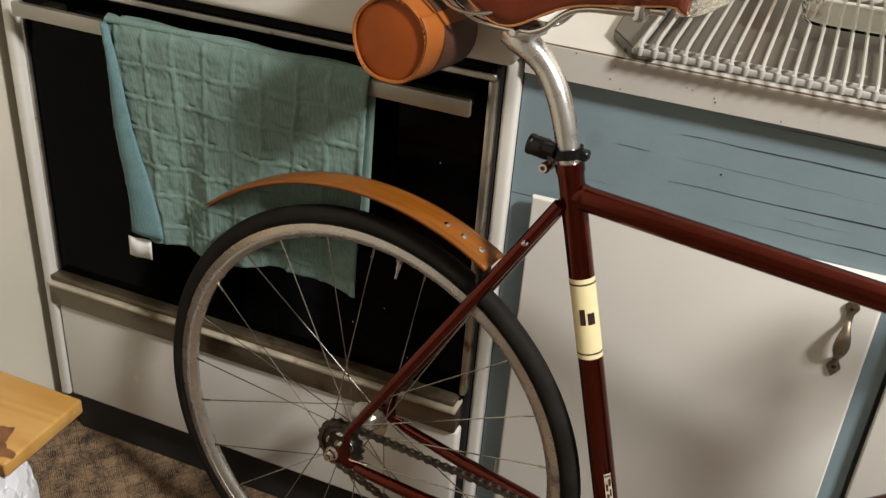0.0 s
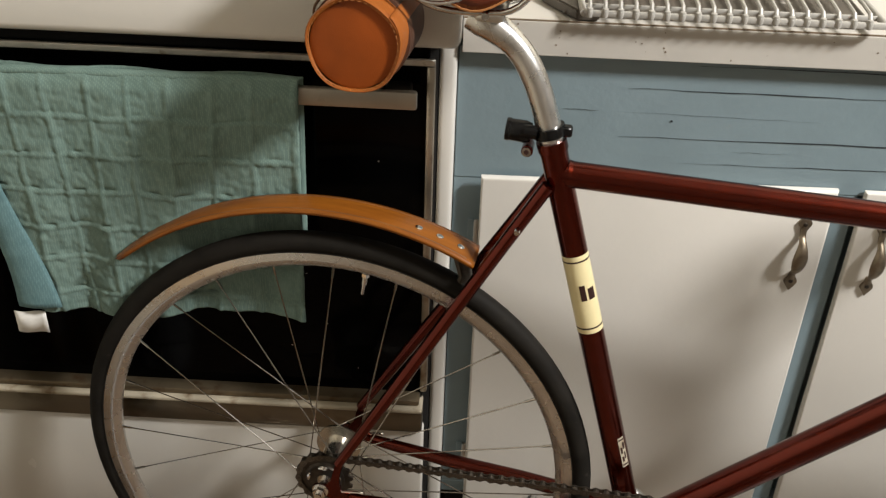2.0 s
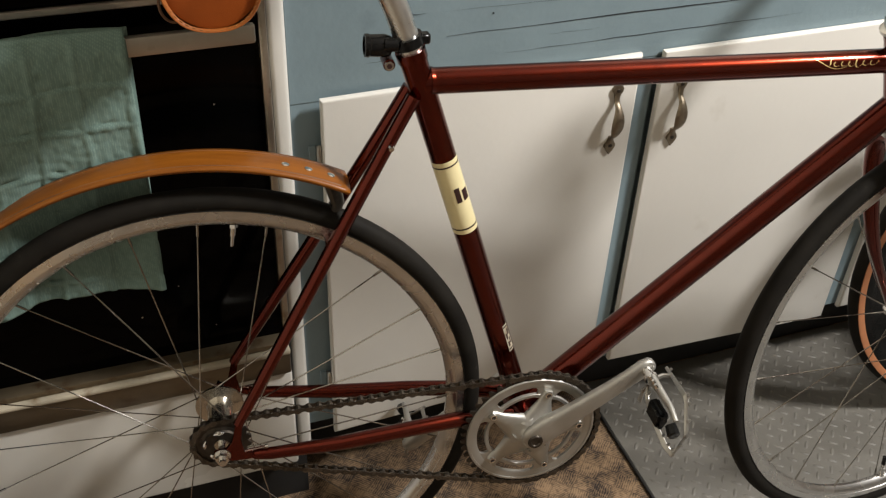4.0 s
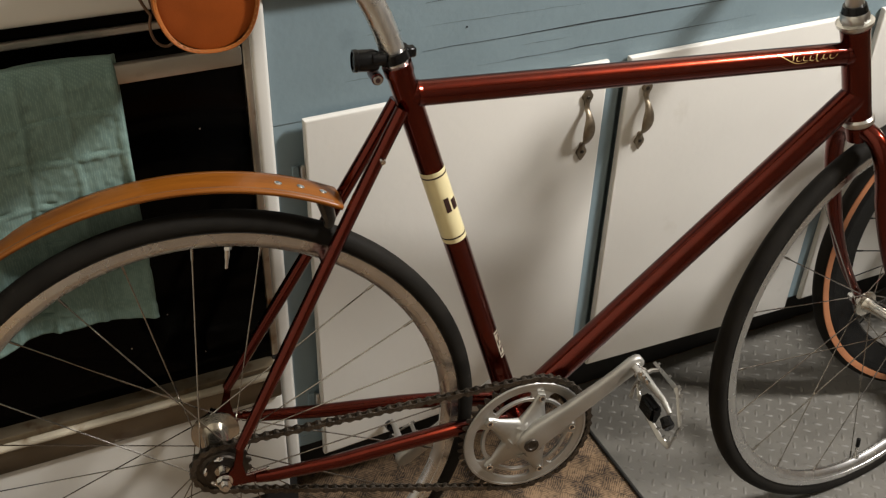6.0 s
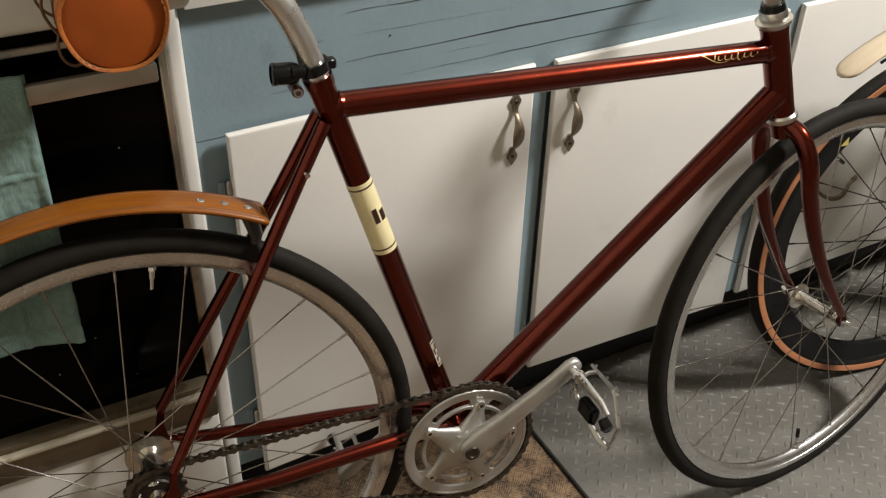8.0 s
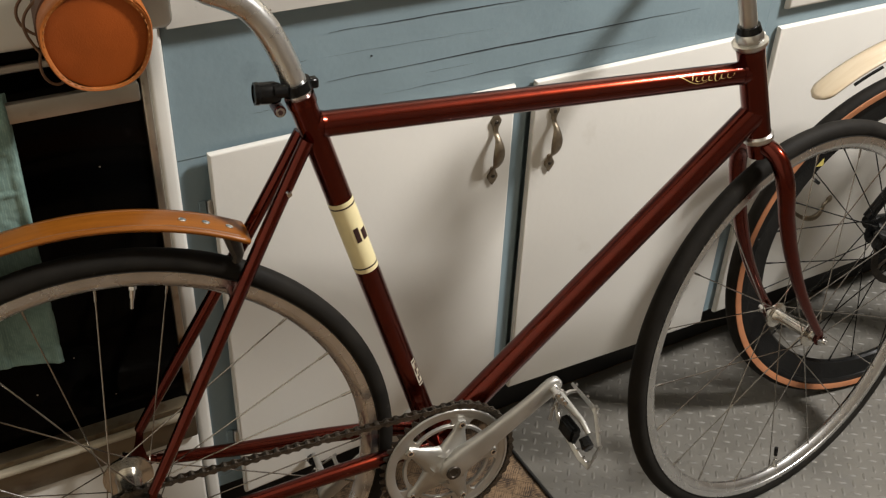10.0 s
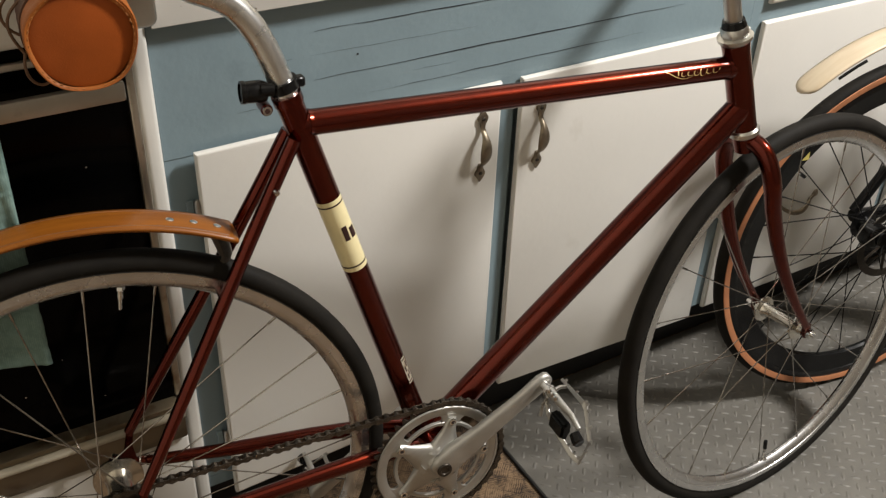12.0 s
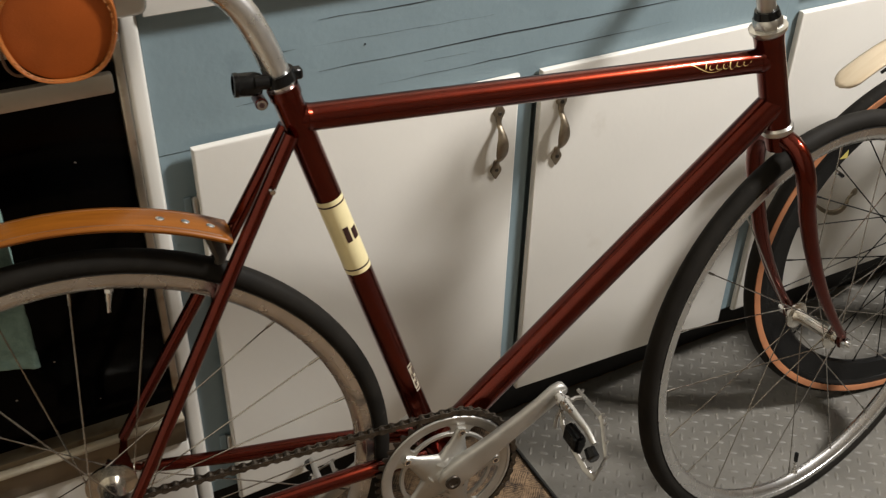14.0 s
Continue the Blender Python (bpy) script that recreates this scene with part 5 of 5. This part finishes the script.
hs = part("upper_headset", tube([HT - ax_d * 0.002, HT + ax_d * 0.001, HT + ax_d * 0.004, HT + ax_d * 0.0045, HT + ax_d * 0.009, HT + ax_d * 0.010], [0.0172, 0.0180, 0.0190, 0.0222, 0.0228, 0.0196], 36), M_SILVER, bike, "silver headset race")
part("lock_nut", tube([HT + ax_d * 0.010, HT + ax_d * 0.0200, HT + ax_d * 0.0225], [0.0178, 0.0178, 0.0160], 8), M_SILVER, hs, "octagonal lock nut")
part("rubber_seal", tube([HT + ax_d * 0.0222, HT + ax_d * 0.0310], [0.0160, 0.0140], 24), M_BLACK, hs)
stem_top = HT + ax_d * 0.150
stem = steered(part("stem", tube([HT + ax_d * 0.02, stem_top], 0.0111, 24), M_SILVER, bike, "silver quill stem"))
ext = stem_top + Vector((0.125, 0, 0.006))
part("stem_extension", tube([stem_top - Vector((0.006, 0, 0.006)), ext], [0.0135, 0.0120], 20), M_SILVER, stem)
part("bar_clamp", tube([ext + Vector((0, -0.02, 0)), ext + Vector((0, 0.02, 0))], 0.0175, 24), M_SILVER, stem)
horn = [ext + Vector(p) for p in ((0.175, -0.186, 0.012), (0.130, -0.188, 0.004), (0.085, -0.180, 0.0), (0.045, -0.158, 0.0), (0.018, -0.120, 0.0), (0, -0.05, 0))]
far_horn = [Vector((p.x, -p.y, p.z)) for p in reversed(horn)]
bar = steered(part("handlebar", tube(horn + far_horn, 0.0121, 18), M_SILVER, bike, "silver forward-swept handlebar"))
for tip_pts in (horn[:4], far_horn[2:]):
    part("bar_tape", tube(tip_pts, 0.0150, 18), M_BLACK, bar, "black wound bar tape")

# seat post, clamp lamp, saddle and rolled bag
post = part("seat_post", tube([ST - sd * 0.03] + bezier(ST + sd * 0.0, Vector((0.2240, 0, 0.892)), Vector((0.208, 0, 0.928)), Vector((0.150, 0, 0.9440)), 14), [0.0136] * 11 + [0.0144, 0.0154, 0.0160, 0.0158, 0.0130], 26), M_POST, bike, "bent alloy seat post")
part("saddle_clamp", boxed((0.158, -0.025, 0.944), (0.188, 0.025, 0.958), 0.005, 2), M_SILVER, post)
part("clamp_bolt", tube([(0.170, -0.034, 0.953), (0.170, 0.034, 0.953)], 0.0038, 8), M_CHROME, post)
lamp = part("rear_light", turned([(0, -0.001), (0.0100, -0.001), (0.0116, 0.003), (0.0120, 0.019), (0.010, 0.025), (0, 0.025)], 24, axis="X"), M_BLACK, bike, "small black clamp-on rear light")
lamp.matrix_basis = Matrix.Translation((0.1985, -0.004, 0.8285)) @ Matrix.Rotation(radians(4), 4, "Y")
part("lens_rim", turned([(0.0096, -0.0025), (0.0120, -0.002), (0.0124, 0.002), (0.0116, 0.003)], 24, axis="X"), M_BLACK, lamp)
clampc = ST + sd * 0.013
part("clamp_ring", tube([clampc - sd * 0.0055, clampc + sd * 0.0055], 0.0172, 24), M_BLACK, bike, "black plastic light bracket")
part("clamp_arm", tube([clampc + Vector((-0.012, -0.010, 0)), clampc + Vector((-0.026, -0.010, 0.001))], 0.0075, 10), M_BLACK, bike)
part("clamp_ear", boxed((0.2500, -0.006, 0.8255), (0.2660, 0.006, 0.8370), 0.002, 1), M_BLACK, bike)
ear = part("collar_ear", tube([(0.2210, -0.011, 0.8080), (0.2210, 0.011, 0.8080)], 0.0064, 18), M_RED, bike)
part("collar_bolt", tube([(0.2205, -0.0150, 0.8085), (0.2205, -0.010, 0.8085)], 0.0050, 16), M_CHROME, ear, "chromed binder bolt")
part("bolt_socket", tube([(0.2205, -0.0154, 0.8085), (0.2205, -0.0149, 0.8085)], 0.0030, 6), M_INK, ear)


def saddle():
    """A stretched leather saddle, wide at the back, with a hanging skirt and a narrow nose."""
    bm = bmesh.new()
    secs = []
    N, K = 36, 22
    for i in range(N + 1):
        s = i / N
        x = 0.052 + 0.286 * s
        half = 0.013 + 0.064 * (1 - s) ** 1.5 * (1 if s > 0.06 else 0.86 + 0.14 * s / 0.06)
        half *= 1 if s < 0.95 else max(0.45, 1 - ((s - 0.95) / 0.05) ** 2 * 0.6)
        topz = 1.041 + 0.010 * math.cos(s * math.pi * 1.6) - 0.004 * s + (0 if s < 0.93 else -0.010 * ((s - 0.93) / 0.07) ** 2)
        drop = 0.040 + 0.042 * math.exp(-((s - 0.36) / 0.17) ** 2) - 0.012 * s
        row = []
        for k in range(K + 1):
            t = -1 + 2 * k / K
            a = abs(t)
            if a < 0.55:
                y = half * 0.94 * math.sin(a / 0.55 * math.pi / 2)
                z = topz - 0.014 * (a / 0.55) ** 2.6
            else:
                f = (a - 0.55) / 0.45
                y = half * (0.94 + 0.06 * math.sin(f * math.pi)) - 0.006 * f
                z = topz - 0.014 - (drop - 0.014) * f
            row.append(bm.verts.new((x, math.copysign(y, t), z)))
        secs.append(row)
    for a, b in zip(secs, secs[1:]):
        for k in range(K):
            bm.faces.new((a[k], a[k + 1], b[k + 1], b[k]))
    sad = part("saddle", bm, M_SADDLE, bike, "glossy oxblood leather saddle with tan edge", sharp=180)
    mod = sad.modifiers.new("thick", "SOLIDIFY")
    mod.thickness, mod.offset = 0.0045, 0
    N2 = 30
    for sg in (-1, 1):
        pts = []
        for i in range(N2 + 1):
            s = i / N2
            x = 0.052 + 0.286 * s
            half = 0.013 + 0.064 * (1 - s) ** 1.5 * (1 if s > 0.06 else 0.86 + 0.14 * s / 0.06)
            half *= 1 if s < 0.95 else max(0.45, 1 - ((s - 0.95) / 0.05) ** 2 * 0.6)
            topz = 1.041 + 0.010 * math.cos(s * math.pi * 1.6) - 0.004 * s + (0 if s < 0.93 else -0.010 * ((s - 0.93) / 0.07) ** 2)
            drop = 0.040 + 0.042 * math.exp(-((s - 0.36) / 0.17) ** 2) - 0.012 * s
            pts.append((x, sg * (half * 0.94 - 0.006), topz - drop))
        part("raw_edge", tube(pts, 0.0026, 8), M_TAN, sad, "raw tan leather edge")
    for x, y, z, r, m_ in ((0.300, -0.0185, 1.018, 0.0075, M_COPPER), (0.300, 0.0185, 1.018, 0.0075, M_COPPER), (0.098, -0.066, 1.012, 0.0085, M_CHROME), (0.098, 0.066, 1.012, 0.0085, M_CHROME)):
        sg = -1 if y < 0 else 1
        part("rivet", turned([(0, sg * 0.0022), (r * 0.7, sg * 0.0018), (r, 0), (r, -sg * 0.002)], 18, center=(x, y, z)), m_, sad, "domed metal rivet")
    for sg in (-1, 1):
        rail = part("rail", tube(bezier((0.075, sg * 0.045, 1.000), (0.10, sg * 0.030, 0.956), (0.12, sg * 0.022, 0.952), (0.160, sg * 0.022, 0.953), 8) +
                     bezier((0.185, sg * 0.022, 0.955), (0.215, sg * 0.020, 0.962), (0.205, sg * 0.018, 0.984), (0.245, sg * 0.015, 0.990), 8) + [Vector((0.295, sg * 0.010, 0.994))], 0.0035, 10), M_CHROME, sad, "chromed saddle rail")
    part("nose_bolt", tube([(0.270, 0, 0.996), (0.318, 0, 1.000)], 0.0045, 10), M_CHROME, sad)
    part("nose_shackle", boxed((0.288, -0.014, 0.986), (0.300, 0.014, 1.003), 0.003, 2), M_CHROME, sad)
    part("rear_bracket", tube([(0.066, -0.060, 1.008), (0.060, 0, 1.014), (0.066, 0.060, 1.008)], 0.0050, 10), M_STEELK, sad)
    part("bag_loop", tube(bezier((0.086, -0.060, 1.004), (0.090, -0.060, 0.965), (0.128, -0.056, 0.962), (0.150, -0.040, 0.972), 10), 0.0022, 8), M_CHROME, sad, "chromed wire loop")


saddle()


def saddle_roll():
    """A leather tool roll: a drum with stitched round ends, an overlapping flap, strap and cord."""
    cx, cz, r, y0, y1 = 0.050, 0.9265, 0.0475, -0.080, 0.030
    t = thing("tool_roll")
    t.matrix_basis = bike.matrix_basis @ Matrix.Translation((cx, 0, cz))
    part("end_disc", turned([(0, y0 + 0.0010), (r * 0.6, y0 + 0.0016), (r - 0.004, y0 + 0.0032), (r - 0.004, y0 + 0.008), (0, y0 + 0.008)], 64), M_LEATHERF, t, "smooth chestnut leather end disc")
    part("end_disc", turned([(0, y1 - 0.002), (r - 0.004, y1 - 0.003), (r - 0.004, y1 - 0.008), (0, y1 - 0.008)], 64), M_LEATHERF, t, "smooth chestnut leather end disc")
    n = 72
    bm = bmesh.new()
    rows = []
    ys = [y0 - 0.001, y0 - 0.002, y0 + 0.0005, y0 + 0.008, -0.04, y1 - 0.008, y1]
    for k in range(n + 1):
        a = math.tau * (k / n) * 1.06 + 0.35
        rr = r + 0.0026 * max(0.0, k / n - 0.90) / 0.10 + 0.0008 * math.sin(5 * a)
        row = []
        for j, y in enumerate(ys):
            q = rr - (0.0045 if j == 0 else 0.0012 if j == 1 else 0)
            row.append(bm.verts.new((q * math.cos(a), y, q * math.sin(a))))
        rows.append(row)
    for a, b in zip(rows, rows[1:]):
        for j in range(len(ys) - 1):
            bm.faces.new((a[j], a[j + 1], b[j + 1], b[j]))
    w = part("wrap", bm, M_LEATHER, t, "thick tan leather wrap", sharp=70)
    mod = w.modifiers.new("thick", "SOLIDIFY")
    mod.thickness, mod.offset = 0.0026, -1
    st = None
    for k in range(44):
        a = math.tau * k / 44
        rr = r - 0.0030
        m = Matrix.Rotation(-a, 4, "Y")
        if st is None:
            st = part("stitch", tube([(rr, y0 - 0.0008, -0.0020), (rr - 0.0005, y0 - 0.0013, 0.0), (rr, y0 - 0.0008, 0.0020)], 0.0006, 6), M_STITCH, t)
            st.matrix_basis = m
        else:
            again(st, m)
    part("dark_body", turned([(r - 0.002, -0.0475), (r + 0.0020, -0.046), (r + 0.0020, 0.030), (r - 0.002, 0.031)], 64), M_BODY, t, "dark brown middle panel")
    c = bezier((-r * 0.80, -0.010, 0.025), (-r * 1.35, -0.014, 0.010), (-r * 1.30, -0.012, -0.005), (-r * 1.02, -0.010, -0.028), 12)
    c += bezier(c[-1], Vector((-r * 1.25, -0.010, -0.060)), Vector((-r * 0.62, -0.010, -0.072)), Vector((-r * 0.55, -0.004, -0.046)), 12)[1:]
    part("cord", tube(c, 0.0015, 8), M_CORD, t, "thin dark leather cord")
    c = bezier((-r * 0.70, 0.004, 0.030), (-r * 1.5, 0.006, 0.022), (-r * 1.45, 0.004, -0.006), (-r * 0.99, 0.002, -0.015), 14)
    part("cord", tube(c, 0.0015, 8), M_CORD, t, "thin dark leather cord")
    tagged(t, "tan leather tool roll strapped behind the saddle", "tool roll")


saddle_roll()


def strip_fender(name, parent, c, r, a0, a1, w0, w1, material, label, th=0.0030, flare=0.0, lip=True, y=0.0):
    """A bent strip guard along an arc round (x, z) = c, tapering to a rounded end."""
    bm = bmesh.new()
    n, k = 64, 8
    rows = []
    for i in range(n + 1):
        s = i / n
        a = radians(a0 + (a1 - a0) * s)
        rr = r + flare * s ** 2
        w = (w0 + (w1 - w0) * s) / 2
        e = 1.0
        if s > 0.945:
            e = math.sqrt(max(0.02, 1 - ((s - 0.945) / 0.055) ** 2))
        row = []
        for j in range(k + 1):
            t = -1 + 2 * j / k
            crown = -0.0022 * t * t
            row.append(bm.verts.new((c[0] + (rr + crown) * math.cos(a), y + t * w * e, c[1] + (rr + crown) * math.sin(a))))
        rows.append(row)
    for p, q in zip(rows, rows[1:]):
        for j in range(k):
            bm.faces.new((p[j], p[j + 1], q[j + 1], q[j]))
    f = part(name, bm, material, parent, label, sharp=50)
    mod = f.modifiers.new("thick", "SOLIDIFY")
    mod.thickness, mod.offset = th, 0
    return f


FC = (0.0, R)
fender = strip_fender("rear_fender", bike, FC, 0.3755, 62.3, 134.0, 0.050, 0.040, M_FENDER, "honey-coloured bent veneer fender", th=0.0042, flare=0.004)
for sg in (-1, 1):
    pts = [(FC[0] + (0.3760 + 0.004 * (i / 30) ** 2) * math.cos(radians(64 + 69 * i / 30)), sg * (0.0185 - 0.0038 * i / 30), FC[1] + (0.3760 + 0.004 * (i / 30) ** 2) * math.sin(radians(64 + 69 * i / 30))) for i in range(31)]
    part("edge_groove", tube(pts, 0.0009, 6), M_BURNT, fender, "dark routed edge line")
for deg in (73.5, 69.6, 65.6):
    a = radians(deg)
    p = Vector((FC[0] + 0.3777 * math.cos(a), -0.004, FC[1] + 0.3777 * math.sin(a)))
    d = Vector((math.cos(a), 0, math.sin(a)))
    part("rivet", tube([p - d * 0.001, p + d * 0.0008, p + d * 0.0018], [0.0046, 0.0044, 0.0020], 14), M_CHROME, fender, "domed steel rivet")
p = Vector((FC[0] + 0.3705 * math.cos(radians(65)), 0, FC[1] + 0.3705 * math.sin(radians(65))))
part("mount_bracket", tube([p, p + Vector((0.006, 0, -0.030)), Vector((0.150, 0, 0.6050))], [0.0075, 0.006, 0.006], 10, flat=1.6), M_STEELK, fender, "dark metal mounting bracket")

# ---- second bicycle behind: only its front end reaches the picture ----
bike2 = thing("parked_bicycle")
m2 = axes_pose(0, 0, -0.155, 0.039)
m2.translation = Vector((1.148, -0.168, 0.340 * math.cos(0.039))) - m2.to_3x3() @ Vector((0, 0, 0.337))
bike2.matrix_basis = m2 @ Matrix.Scale(0.985, 4)
w2 = wheel("wheel", bike2, 0.024, 0.030, 28, "black deep-section rim", 0.1, tyre_label="black tyre with tan sidewall", dark=True)
w2.matrix_basis = pose(0, 0, R)
va = radians(143)
v2 = part("valve", tube([(r_ * math.cos(va), 0, r_ * math.sin(va)) for r_ in (0.266, 0.252)], 0.0026, 8), M_CHROME, w2, "thin metal valve")
part("cap", tube([(r_ * math.cos(va), 0, r_ * math.sin(va)) for r_ in (0.254, 0.240)], 0.0032, 8), M_BLACK, v2, "black valve cap")
sa = radians(137.6)
corner = [(0.2800, -0.034), (0.2800, 0.034), (0.2690, 0.0)]
part("rim_sticker", prism([polar(r_, sa + f) for r_, f in corner], -0.0078, -0.0068), M_YELLOW, w2, "small yellow triangle sticker")
part("disc_rotor", turned([(0.056, -0.0375), (0.070, -0.0375), (0.070, -0.0392), (0.056, -0.0392)], 48, closed=True), M_STEELK, w2, "dark steel brake disc")
for k in range(6):
    a = k * math.tau / 6
    part("rotor_arm", tube([(0.016 * math.cos(a), -0.038, 0.016 * math.sin(a)), (0.059 * math.cos(a + 0.5), -0.038, 0.059 * math.sin(a + 0.5))], 0.0026, 6), M_STEELK, w2)
cal = part("brake_caliper", boxed((-0.072, -0.062, R + 0.010), (-0.030, -0.024, R + 0.046), 0.009, 3), M_BLACK, bike2, "black brake caliper")
part("caliper_cap", tube([(-0.050, -0.066, R + 0.030), (-0.050, -0.058, R + 0.030)], 0.013, 16), M_BLACK, cal)
part("caliper_bolt", tube([(-0.036, -0.066, R + 0.044), (-0.036, -0.058, R + 0.044)], 0.0045, 8), M_CHROME, cal)
part("axle_boss", tube([(0, -0.075, R), (0, -0.045, R)], 0.021, 20), M_BLACK, bike2)
part("axle_bolt", tube([(0, -0.080, R), (0, -0.074, R)], 0.0075, 12), M_CHROME, bike2)
for s in (-1, 1):
    part("stay", tube([(0.0, s * 0.060, R), (0.18, s * 0.058, 0.330), (0.40, s * 0.030, 0.300)], [0.012, 0.012, 0.013], 14), M_BLACK, bike2)
    part("upper_stay", tube([(0.0, s * 0.060, R + 0.01), (0.12, s * 0.050, 0.55), (0.22, s * 0.018, 0.76)], [0.010, 0.009, 0.009], 14), M_BLACK, bike2)
part("seat_tube", tube([(0.40, 0, 0.300), (0.22, 0, 0.80)], 0.017, 18), M_BLACK, bike2)
part("down_tube", tube([(0.40, 0, 0.300), (0.85, 0, 0.72)], 0.020, 18), M_BLACK, bike2)
part("top_tube", tube([(0.235, 0, 0.76), (0.84, 0, 0.79)], 0.016, 18), M_BLACK, bike2)
f2 = strip_fender("wooden_fender", bike2, FC, 0.3890, 60.0, 128.8, 0.052, 0.046, M_BIRCH, "pale birch veneer fender with rounded tip", th=0.0036)
part("fender_strut", tube([(FC[0] + 0.3800 * math.cos(radians(f)), -0.024, FC[1] + 0.3800 * math.sin(radians(f))) for f in (120.5, 118.0, 115.0, 112.5)], 0.0019, 8, flat=1.3), M_BLACK, f2)
tagged(bike2, "dark bicycle with tan-wall tyre and pale wooden fender", "bicycle")
